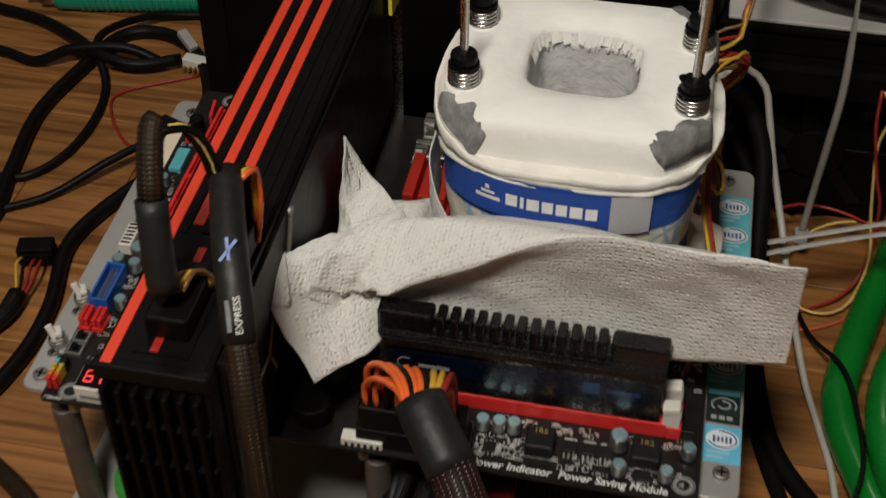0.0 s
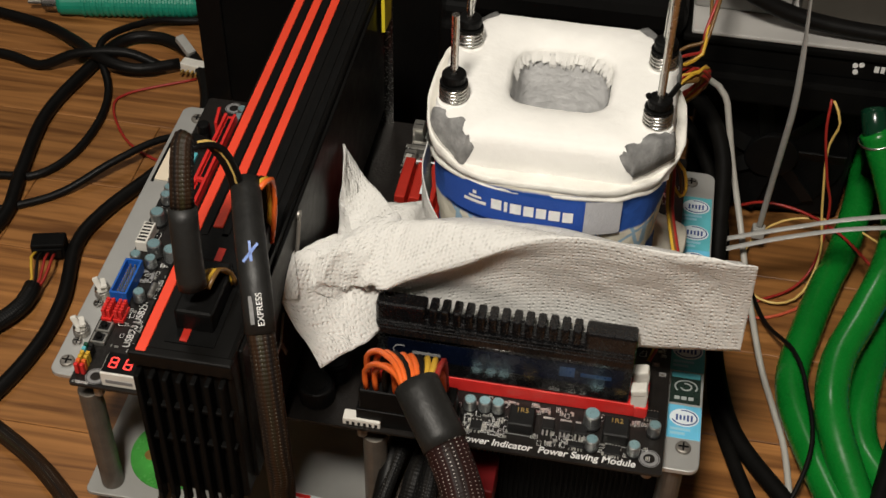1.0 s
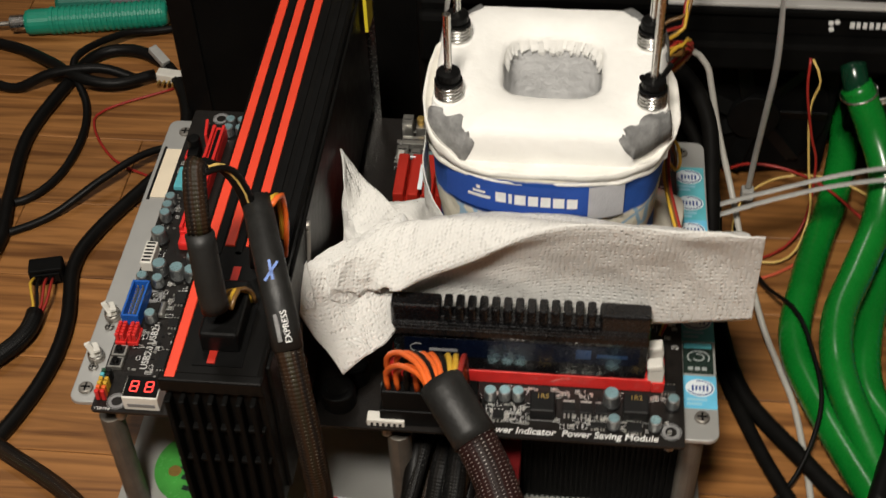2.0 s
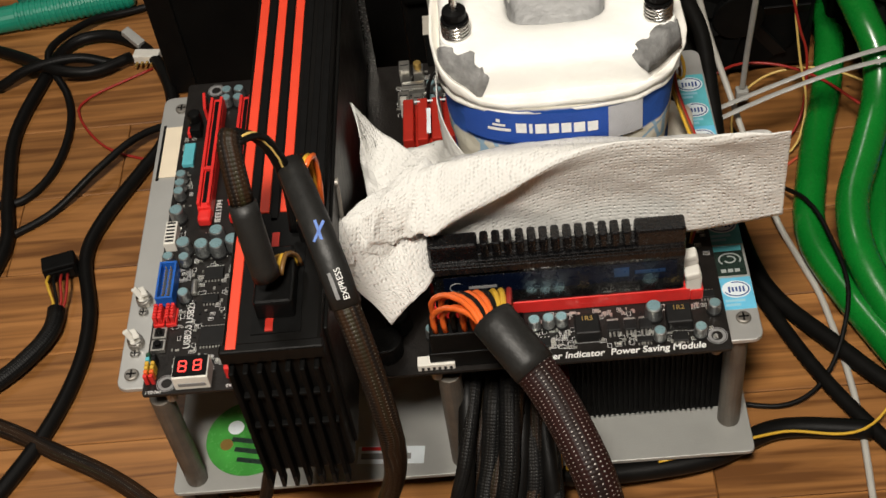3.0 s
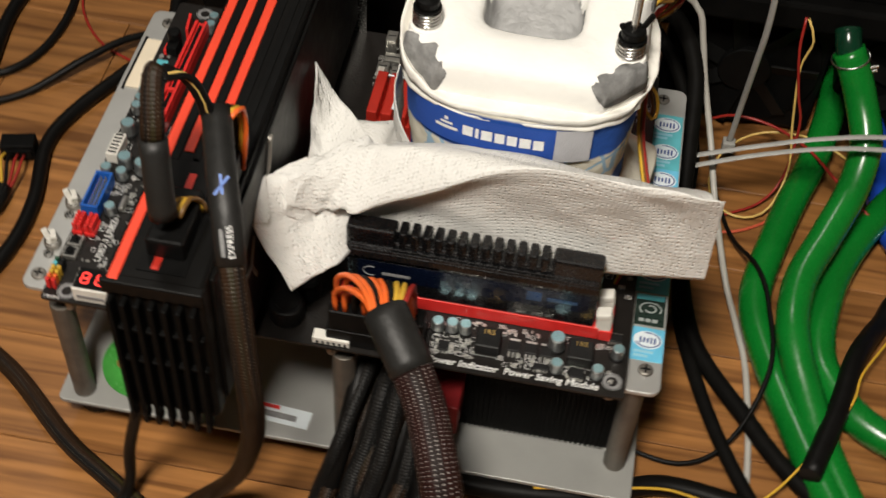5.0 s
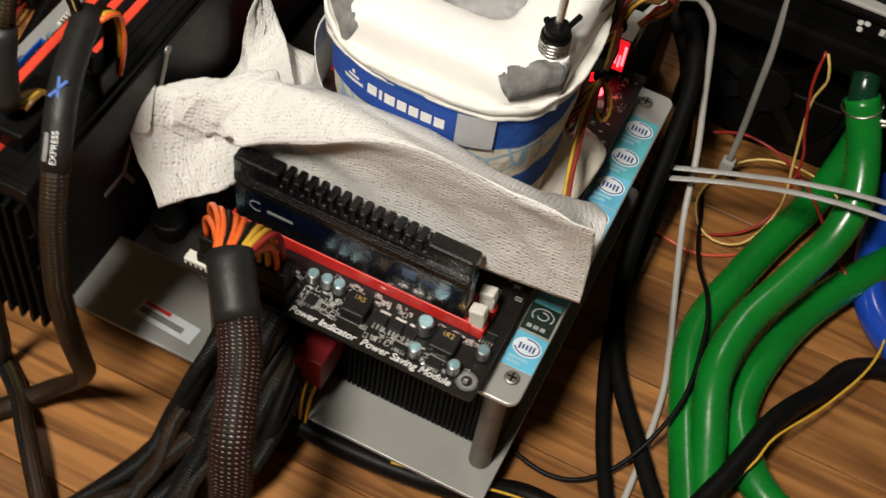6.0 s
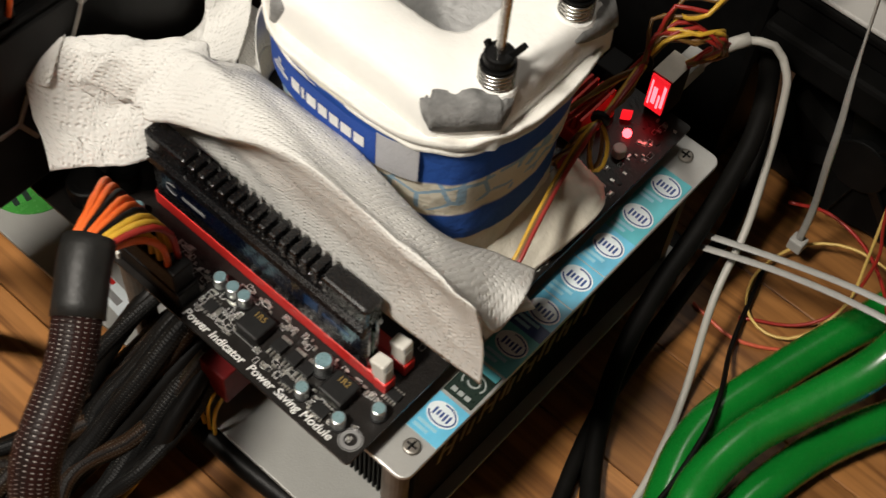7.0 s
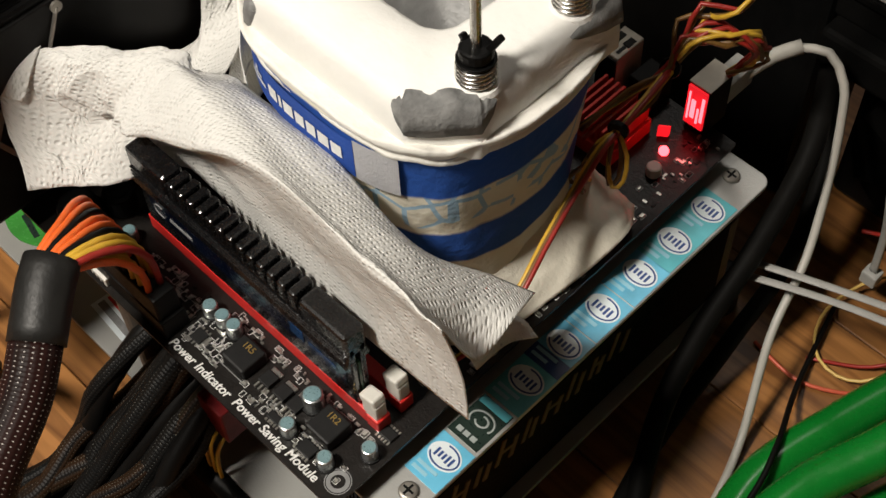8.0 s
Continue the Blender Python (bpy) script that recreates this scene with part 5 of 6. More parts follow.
wrap_patch(0.30, 0.66, 0.1500, 0.1700, -0.0030, "small_blue_label", LABELBLUE)
for k in range(3):
    wrap_patch(0.40 + 0.02 * k, 0.54 - 0.01 * k, 0.1560 + 0.003 * k, 0.1572 + 0.003 * k, -0.0027, "label_swirl", PALEST)
# ---- paper towel ----
def spline(p, t):
    """Catmull-Rom through evenly spaced control points, t from 0 to 1."""
    n = len(p) - 1
    f = min(max(t * n, 0.0), n - 1e-6)
    i = int(f)
    u = f - i
    p1, p2 = p[i], p[i + 1]
    p0 = p[i - 1] if i else p1 * 2 - p2
    p3 = p[i + 2] if i + 2 <= n else p2 * 2 - p1
    return 0.5 * (2 * p1 + (p2 - p0) * u + (2 * p0 - 5 * p1 + 4 * p2 - p3) * u * u + (3 * p1 - p0 - 3 * p2 + p3) * u ** 3)


def draped(name, net, cols, rows, crease, seed, parent, label="", material=PAPER):
    """A thin creased sheet through a net of control points (columns of rows)."""
    net = [[Vector(q) for q in col] for col in net]
    verts, uvs, faces = [], [], []
    for i in range(cols + 1):
        s = i / cols
        line = [spline([col[r] for col in net], s) for r in range(len(net[0]))]
        for j in range(rows + 1):
            v = j / rows
            q = spline(line, v)
            edge = min(1.0, 6 * min(s, 1 - s, v, 1 - v) + 0.25) * (1.5 if s < 0.3 else max(0.5, 1.5 - 5 * (s - 0.3)))
            fold = abs(noise.noise(Vector((s * 5 + v * 2.5 + seed, v * 3 - s, 1.5)))) - 0.2
            w = fold * crease * 1.6 + noise.noise(Vector((s * 11 + seed, v * 5, 4))) * crease * 0.5 + noise.noise(Vector((s * 40, v * 22 + seed, 8))) * crease * 0.10 + (abs(noise.noise(Vector((s * 13 - v * 4 + seed, v * 6 + s * 5, 2)))) - 0.2) * crease * (1.1 if s < 0.35 else 0.35)
            verts.append(q + Vector((0.25 * w, w, 0.3 * w)) * edge)
    at = lambda i, j: verts[i * (rows + 1) + j]
    mid = rows // 2
    run = [0.0]
    for i in range(cols):
        run.append(run[-1] + (at(i + 1, mid) - at(i, mid)).length)
    for i in range(cols + 1):
        up = [0.0]
        for j in range(rows):
            up.append(up[-1] + (at(i, j + 1) - at(i, j)).length)
        uvs += [(run[i], u - up[mid]) for u in up]
    for i in range(cols):
        for j in range(rows):
            k = i * (rows + 1) + j
            faces.append((k, k + rows + 1, k + rows + 2, k + 1))
    me = bpy.data.meshes.new(name)
    me.from_pydata(verts, [], faces)
    layer = me.uv_layers.new(name="UVMap")
    for lp in me.loops:
        layer.data[lp.index].uv = uvs[lp.vertex_index]
    for p in me.polygons:
        p.use_smooth = True
    ob = part(name, me, material, parent, label)
    so = ob.modifiers.new("thickness", "SOLIDIFY")
    so.thickness = 0.0005
    return ob


towel = thing("paper_towel", (0.23, 0.055, B), "white embossed kitchen paper folded and crumpled behind the memory", "paper towel")
draped("front_sheet", (
    ((0.1331, -0.0073, 0.1791), (0.1210, -0.0010, 0.1970), (0.1113, 0.0062, 0.2125), (0.1110, 0.0180, 0.2200), (0.1135, 0.0285, 0.2215), (0.1157, 0.0323, 0.2203), (0.1180, 0.0360, 0.2190)),
    ((0.1430, 0.0080, 0.1765), (0.1340, 0.0170, 0.1860), (0.1285, 0.0250, 0.1940), (0.1250, 0.0250, 0.2060), (0.1270, 0.0360, 0.2185), (0.1320, 0.0450, 0.2180), (0.1340, 0.0520, 0.2150)),
    ((0.1527, 0.0225, 0.1735), (0.1440, 0.0280, 0.1840), (0.1390, 0.0340, 0.1920), (0.1385, 0.0325, 0.1980), (0.1410, 0.0420, 0.2160), (0.1480, 0.0560, 0.2180), (0.1580, 0.0700, 0.2070)),
    ((0.1620, 0.0460, 0.1720), (0.1600, 0.0450, 0.1840), (0.1580, 0.0410, 0.1955), (0.1570, 0.0333, 0.2035), (0.1600, 0.0500, 0.2225), (0.1650, 0.0620, 0.2185), (0.1700, 0.0760, 0.2110)),
    ((0.1820, 0.0500, 0.1690), (0.1820, 0.0490, 0.1890), (0.1830, 0.0445, 0.2055), (0.1830, 0.0348, 0.2170), (0.1850, 0.0510, 0.2320), (0.1870, 0.0660, 0.2250), (0.1900, 0.0760, 0.2130)),
    ((0.2350, 0.0455, 0.1670), (0.2350, 0.0455, 0.2020), (0.2350, 0.0420, 0.2270), (0.2352, 0.0376, 0.2438), (0.2360, 0.0450, 0.2410), (0.2365, 0.0580, 0.2320), (0.2370, 0.0715, 0.2220)),
    ((0.2870, 0.0445, 0.1720), (0.2870, 0.0440, 0.2040), (0.2870, 0.0405, 0.2290), (0.2860, 0.0370, 0.2464), (0.2870, 0.0425, 0.2430), (0.2870, 0.0580, 0.2305), (0.2870, 0.0660, 0.2190)),
    ((0.3180, 0.0430, 0.1780), (0.3175, 0.0425, 0.2040), (0.3165, 0.0395, 0.2290), (0.3165, 0.0360, 0.2480), (0.3160, 0.0440, 0.2390), (0.3130, 0.0660, 0.2180), (0.3080, 0.0830, 0.2020)),
    ((0.3366, 0.0423, 0.1817), (0.3360, 0.0420, 0.2050), (0.3350, 0.0390, 0.2280), (0.3336, 0.0350, 0.2486), (0.3350, 0.0500, 0.2130), (0.3330, 0.0700, 0.2150), (0.3221, 0.0927, 0.1937)),
), 170, 72, 0.0042, 2, towel, "embossed sheet bent over at the top")
draped("folded_corner", (
    ((0.1100, 0.0042, 0.2120), (0.1098, 0.0160, 0.2205), (0.1130, 0.0285, 0.2228)),
    ((0.1130, 0.0060, 0.2105), (0.1135, 0.0140, 0.2170), (0.1150, 0.0230, 0.2195)),
    ((0.1186, 0.0105, 0.2080), (0.1187, 0.0112, 0.2086), (0.1188, 0.0118, 0.2092)),
), 16, 16, 0.0006, 12, towel, "small dog-eared corner")
draped("under_layer", (
    ((0.2960, 0.0640, 0.1960), (0.3000, 0.0760, 0.1850), (0.3080, 0.0860, 0.1740)),
    ((0.3120, 0.0600, 0.1950), (0.3160, 0.0760, 0.1920), (0.3200, 0.0880, 0.1800)),
    ((0.3260, 0.0580, 0.1850), (0.3285, 0.0720, 0.1900), (0.3290, 0.0880, 0.1760)),
), 24, 16, 0.0012, 33, towel, "second layer under the sheet")
draped("rear_flap", (
    ((0.1145, 0.124, 0.212), (0.1145, 0.1245, 0.212), (0.115, 0.125, 0.2115)),
    ((0.1195, 0.103, 0.2075), (0.121, 0.108, 0.200), (0.125, 0.121, 0.1965)),
    ((0.117, 0.101, 0.193), (0.126, 0.094, 0.186), (0.138, 0.109, 0.194)),
    ((0.118, 0.094, 0.180), (0.134, 0.080, 0.182), (0.153, 0.089, 0.197)),
    ((0.122, 0.070, 0.190), (0.142, 0.062, 0.190), (0.168, 0.068, 0.207)),
    ((0.126, 0.048, 0.212), (0.146, 0.050, 0.210), (0.172, 0.058, 0.214)),
), 40, 26, 0.0022, 9, towel, "torn upright corner")
draped("under_fold", (
    ((0.1200, 0.1120, 0.1900), (0.1300, 0.1220, 0.1780), (0.1400, 0.1250, 0.1720)),
    ((0.1360, 0.1000, 0.1900), (0.1480, 0.1080, 0.1800), (0.1620, 0.1120, 0.1900)),
    ((0.1520, 0.0880, 0.1930), (0.1600, 0.0900, 0.1860), (0.1655, 0.0920, 0.2050)),
    ((0.1660, 0.0760, 0.2000), (0.1700, 0.0780, 0.2000), (0.1735, 0.0800, 0.2060)),
), 36, 20, 0.0014, 41, towel, "sheet tucked down beside the pot")
draped("pot_side_sheet", (
    ((0.1635, 0.125, 0.190), (0.1630, 0.122, 0.214), (0.1630, 0.118, 0.232)),
    ((0.1650, 0.098, 0.186), (0.1640, 0.095, 0.210), (0.1640, 0.094, 0.231)),
    ((0.1710, 0.084, 0.184), (0.1700, 0.083, 0.202), (0.1690, 0.084, 0.219)),
    ((0.1800, 0.0780, 0.180), (0.1790, 0.0775, 0.194), (0.1780, 0.0780, 0.204)),
), 30, 20, 0.0012, 5, towel, "sheet hugging the pot's side")
draped("towel_foot", (
    ((0.246, 0.080, 0.156), (0.258, 0.070, 0.142), (0.270, 0.071, 0.1330)),
    ((0.270, 0.088, 0.158), (0.285, 0.086, 0.142), (0.297, 0.090, 0.1325)),
    ((0.281, 0.122, 0.160), (0.294, 0.126, 0.143), (0.304, 0.130, 0.1330)),
    ((0.284, 0.152, 0.160), (0.299, 0.158, 0.149), (0.309, 0.166, 0.1435)),
    ((0.278, 0.176, 0.156), (0.289, 0.182, 0.143), (0.297, 0.187, 0.1330)),
), 48, 18, 0.0045, 21, pot, "cream towel corner lying on the board", CLOTH)

# ---- hoses, cables and clutter ----
def cable(name, label, pts, r, material, seg=10, category="cable", group="", flat=1.0):
    c = part(name, sweep(pts, r, seg, True, flat), material)
    return tagged(c, label, category, group)


hoses = (
    [(0.470, -0.020, 0.012), (0.434, 0.056, 0.012), (0.404, 0.135, 0.012), (0.396, 0.180, 0.012), (0.407, 0.230, 0.014), (0.419, 0.270, 0.017), (0.433, 0.310, 0.023), (0.443, 0.360, 0.040), (0.446, 0.43, 0.055)],
    [(0.474, -0.011, 0.012), (0.444, 0.059, 0.013), (0.429, 0.097, 0.022), (0.416, 0.135, 0.036), (0.419, 0.174, 0.042), (0.433, 0.207, 0.052), (0.447, 0.240, 0.066), (0.451, 0.265, 0.085), (0.4430, 0.286, 0.103), (0.4330, 0.297, 0.122), (0.4275, 0.302, 0.1305)],
    [(0.660, 0.090, 0.012), (0.540, 0.072, 0.012), (0.475, 0.086, 0.012), (0.445, 0.118, 0.013), (0.438, 0.150, 0.014), (0.446, 0.197, 0.016), (0.462, 0.236, 0.020), (0.487, 0.278, 0.022), (0.520, 0.330, 0.020), (0.60, 0.40, 0.014)],
)
for h in hoses:
    cable("coolant_hose", "glossy green coolant hose on the wooden floor", h, 0.0108, GREEN, 18, "hose", "green coolant hoses")
cl = part("hose_clamp", sweep([(0.4300 + 0.0116 * math.cos(2 * math.pi * k / 24), 0.2995 + 0.0116 * math.sin(2 * math.pi * k / 24), 0.1265 + 0.004 * math.cos(2 * math.pi * k / 24)) for k in range(25)], 0.0008, 8, False), STEEL)
for k in range(2):
    sc = part("clamp_screw", turned(cyl(0, 0, -0.004, 0.004, 0.0013, 12, 0.0003), pose(0.4445, 0.2950, 0.1215 + 0.0035 * k, 0, 75, 10)), STEEL)
    sc.parent = bpy.data.objects["coolant_hose.001"]
ft = part("hose_fitting", sweep([(0.4285, 0.301, 0.129), (0.4272, 0.303, 0.1325), (0.4262, 0.305, 0.1355), (0.4250, 0.311, 0.1400)], 0.0088, 16, True), mat("dark_green_fitting", (0.004, 0.03, 0.014), 0.2, 0, 0.2, 90))
ft.parent = bpy.data.objects["coolant_hose.001"]
cl.parent = bpy.data.objects["coolant_hose.001"]
cable("coolant_hose", "glossy blue coolant hose by the radiator box", [(0.470, 0.345, 0.030), (0.478, 0.320, 0.022), (0.482, 0.280, 0.016), (0.500, 0.240, 0.014), (0.56, 0.20, 0.014)], 0.0112, BLUEHOSE, 18, "hose")

# floor cables
CABLES = (
    ("power_cable", "thick black power cable coiled on the floor", [(-0.27, 0.10, 0.006), (-0.205, 0.160, 0.006), (-0.176, 0.225, 0.006), (-0.183, 0.283, 0.006), (-0.191, 0.351, 0.006), (-0.180, 0.412, 0.007), (-0.165, 0.458, 0.007), (-0.135, 0.468, 0.007), (-0.102, 0.450, 0.007), (-0.079, 0.415, 0.007), (-0.066, 0.372, 0.007), (-0.068, 0.330, 0.007), (-0.081, 0.301, 0.007), (-0.104, 0.252, 0.007), (-0.112, 0.215, 0.006), (-0.101, 0.161, 0.006), (-0.102, 0.114, 0.006), (-0.118, 0.060, 0.006), (-0.15, 0.0, 0.006)], 0.0052, RUBBER),
    ("power_cable", "black cable crossing the coil to a plug", [(-0.32, 0.485, 0.006), (-0.276, 0.476, 0.006), (-0.236, 0.466, 0.006), (-0.196, 0.440, 0.012), (-0.171, 0.420, 0.016), (-0.138, 0.416, 0.012), (-0.107, 0.434, 0.009)], 0.0048, RUBBER),
    ("power_cable", "thin black cable in a loop on the floor", [(-0.26, 0.270, 0.004), (-0.195, 0.278, 0.004), (-0.170, 0.284, 0.004), (-0.153, 0.312, 0.004), (-0.148, 0.355, 0.004), (-0.156, 0.397, 0.004), (-0.175, 0.437, 0.018), (-0.150, 0.482, 0.012), (-0.116, 0.501, 0.005), (-0.06, 0.52, 0.004)], 0.0032, RUBBER),
    ("power_cable", "thin black cable running under the bench", [(-0.23, 0.215, 0.004), (-0.180, 0.243, 0.004), (-0.146, 0.267, 0.004), (-0.112, 0.299, 0.015), (-0.082, 0.331, 0.016), (-0.04, 0.36, 0.004)], 0.0030, RUBBER),
    ("power_cable", "black cable joining the coil", [(-0.30, 0.425, 0.005), (-0.254, 0.422, 0.005), (-0.221, 0.414, 0.005), (-0.190, 0.420, 0.017), (-0.150, 0.428, 0.018), (-0.12, 0.43, 0.006)], 0.0042, RUBBER),
    ("power_cable", "brown and black cable along the bench's front", [(-0.22, 0.105, 0.006), (-0.147, 0.073, 0.006), (-0.105, 0.050, 0.006), (-0.060, 0.024, 0.006), (-0.011, -0.016, 0.006), (0.024, -0.037, 0.006), (0.054, -0.056, 0.008), (0.085, -0.085, 0.022), (0.13, -0.13, 0.008)], 0.0058, BRAID_WIRES),
    ("data_cable", "thin red wire curled on the floor", [(-0.090, 0.425, 0.002), (-0.139, 0.395, 0.002), (-0.143, 0.373, 0.002), (-0.116, 0.335, 0.002), (-0.075, 0.315, 0.002), (-0.04, 0.31, 0.002)], 0.0011, REDWIRE),
    ("power_cable", "thick black cable beside the bench", [(0.290, 0.350, 0.120), (0.316, 0.305, 0.130), (0.331, 0.272, 0.118), (0.335, 0.236, 0.085), (0.337, 0.200, 0.060), (0.344, 0.165, 0.033), (0.360, 0.132, 0.009), (0.390, 0.088, 0.009), (0.430, 0.040, 0.009), (0.52, -0.03, 0.009)], 0.0056, JACKET),
    ("power_cable", "black cable running parallel beside the bench", [(0.285, 0.360, 0.100), (0.318, 0.320, 0.085), (0.340, 0.270, 0.060), (0.343, 0.220, 0.030), (0.347, 0.160, 0.008), (0.362, 0.105, 0.008), (0.385, 0.050, 0.008), (0.42, -0.01, 0.008)], 0.0046, JACKET),
    ("data_cable", "slim white cable hanging to the floor", [(0.300, 0.296, 0.152), (0.315, 0.298, 0.158), (0.327, 0.296, 0.148), (0.3325, 0.293, 0.130), (0.340, 0.283, 0.101), (0.351, 0.260, 0.070), (0.360, 0.226, 0.048), (0.376, 0.192, 0.010), (0.386, 0.160, 0.003), (0.394, 0.120, 0.003), (0.397, 0.043, 0.003), (0.39, -0.04, 0.003)], 0.0022, GREYWIRE),
    ("data_cable", "thin black wire on the floor", [(0.362, 0.292, 0.004), (0.378, 0.235, 0.008), (0.394, 0.192, 0.028), (0.402, 0.160, 0.029), (0.404, 0.110, 0.028), (0.385, 0.065, 0.010), (0.355, 0.045, 0.004), (0.31, 0.055, 0.004), (0.26, 0.08, 0.004)], 0.0015, RUBBER),
    ("power_cable", "thick black cable curving over the floor", [(0.60, 0.225, 0.010), (0.505, 0.209, 0.009), (0.480, 0.176, 0.009), (0.459, 0.133, 0.024), (0.447, 0.090, 0.026), (0.43, 0.04, 0.024)], 0.0068, RUBBER),
    ("data_cable", "thin yellow wire over the hoses", [(0.500, 0.275, 0.020), (0.504, 0.213, 0.020), (0.486, 0.164, 0.020), (0.462, 0.119, 0.028), (0.450, 0.085, 0.028), (0.40, 0.02, 0.014), (0.345, 0.016, 0.019), (0.300, 0.004, 0.024), (0.27, -0.002, 0.025)], 0.0009, YELLOW),
    ("power_cable", "black cable running under the bench's front edge", [(0.180, 0.006, 0.062), (0.190, -0.004, 0.040), (0.204, -0.006, 0.027), (0.245, -0.004, 0.019), (0.301, 0.004, 0.015), (0.345, 0.024, 0.010), (0.40, 0.02, 0.008)], 0.0062, RUBBER),
    ("data_cable", "red wire loop near the hoses", [(0.352, 0.318, 0.035), (0.373, 0.330, 0.032), (0.400, 0.325, 0.032), (0.425, 0.305, 0.034), (0.447, 0.275, 0.034), (0.47, 0.25, 0.03)], 0.0011, REDWIRE),
    ("data_cable", "thin red wire lying on the floor", [(0.345, 0.245, 0.002), (0.375, 0.242, 0.002), (0.400, 0.255, 0.002), (0.418, 0.275, 0.002), (0.43, 0.30, 0.002)], 0.0011, mat("salmon_wire", (0.55, 0.10, 0.05), 0.4, 0, 0.1, 200)),
    ("data_cable", "yellow wire loop hanging from the radiator", [(0.3985, 0.312, 0.143), (0.405, 0.306, 0.130), (0.402, 0.305, 0.105), (0.408, 0.300, 0.060), (0.413, 0.288, 0.028), (0.404, 0.265, 0.010), (0.388, 0.256, 0.005), (0.370, 0.262, 0.005), (0.361, 0.285, 0.006), (0.370, 0.312, 0.014), (0.395, 0.325, 0.024), (0.430, 0.320, 0.030), (0.46, 0.30, 0.03)], 0.0009, PALEYELLOW),
    ("data_cable", "red wire hanging from the radiator", [(0.397, 0.313, 0.143), (0.398, 0.306, 0.120), (0.406, 0.302, 0.085), (0.413, 0.300, 0.060), (0.412, 0.290, 0.020), (0.398, 0.272, 0.006), (0.37, 0.255, 0.003)], 0.0010, REDWIRE),
)
for nm, lab, pts, r, mt in CABLES:
    cable(nm, lab, pts, r, mt)

rng = random.Random(23)
for k in range(14):
    x0 = 0.166 + 0.0034 * k
    xm = 0.150 + 0.0042 * k + rng.uniform(-0.006, 0.006)
    xe = 0.070 + 0.014 * k + rng.uniform(-0.01, 0.01)
    z0 = rng.uniform(0.055, 0.095)
    cable("supply_lead", "black braided supply lead hanging in front of the bench",
          [(x0, 0.031, z0), (x0 - 0.002, 0.010, z0 + rng.uniform(0, 0.006)), ((x0 + xm) / 2, -0.012 - rng.uniform(0, 0.012), z0 * 0.75), (xm, -0.030 - rng.uniform(0, 0.016), 0.030 + rng.uniform(0, 0.012)), (xm - 0.006 + rng.uniform(-0.01, 0.01), -0.058 - rng.uniform(0, 0.02), 0.010 + 0.006 * (k % 3)), ((xm + xe) / 2, -0.115, 0.006 + 0.003 * (k % 3)), (xe, -0.19, 0.006)],
          rng.choice((0.0042, 0.0050, 0.0060)), (RUBBER, BRAID, BRAID_WIRES)[k % 3], 10, "cable", "supply leads")
for k in range(3):
    cable("supply_lead", "thin yellow supply wire in the lead bundle", [(0.190 + 0.004 * k, 0.031, 0.060), (0.192 + 0.004 * k, 0.000, 0.058), (0.196 + 0.005 * k, -0.030, 0.032 + 0.004 * k), (0.190 + 0.006 * k, -0.060, 0.012), (0.17 + 0.01 * k, -0.12, 0.004)], 0.0012, YELLOW, 8, "cable", "supply leads")
cable("supply_lead", "thin black lead hanging off the card's end", [(0.070, -0.060, 0.150), (0.056, -0.052, 0.100), (0.046, -0.046, 0.060), (0.040, -0.045, 0.020), (0.030, -0.060, 0.006), (0.0, -0.11, 0.004)], 0.0034, BRAID)

# drive plug on the floor
mp = thing("drive_plug", (-0.127, 0.2, 0), "black drive power plug with red and yellow wires", "plug")
part("housing", turned(box(-0.012, 0.012, -0.007, 0.007, 0, 0.014, 0.0012), pose(-0.128, 0.206, 0.003, 0, 0, 14)), BLACK, mp)
part("housing_lip", turned(box(-0.010, 0.010, -0.0085, -0.0065, 0.003, 0.011, 0.0006), pose(-0.128, 0.206, 0.003, 0, 0, 14)), BLACK, mp)
for k, mt in enumerate((YELLOW, RUBBER, REDWIRE, REDWIRE)):
    part("wire", sweep([(-0.134 + 0.0042 * k, 0.199, 0.010), (-0.133 + 0.005 * k, 0.187, 0.016), (-0.127 + 0.003 * k, 0.172, 0.012), (-0.124 + 0.001 * k, 0.158, 0.010)], 0.0011, 8), mt, mp)
part("sleeve", sweep([(-0.124, 0.166, 0.010), (-0.124, 0.150, 0.010), (-0.134, 0.131, 0.009), (-0.16, 0.105, 0.008), (-0.21, 0.08, 0.008)], 0.0062, 12), BRAID, mp)

# plug at the end of the coiled cable
fp = thing("cable_plug", (-0.1, 0.43, 0), "pale plastic cable plug with small metal pins", "plug")
part("tie_wrap", turned(box(-0.010, 0.010, -0.004, 0.004, -0.003, 0.003, 0.001), pose(-0.106, 0.450, 0.016, 0, 20, -40)), NYLON, fp)
part("housing", turned(box(-0.011, 0.011, -0.005, 0.005, 0, 0.008, 0.001), pose(-0.094, 0.434, 0.004, 0, 0, -8)), WHITEPL, fp)
for k in range(4):
    part("pin", turned(box(-0.0008, 0.0008, -0.010, -0.005, 0.002, 0.004), pose(-0.101 + 0.0042 * k, 0.433, 0.004, 0, 0, -8)), GOLD, fp)

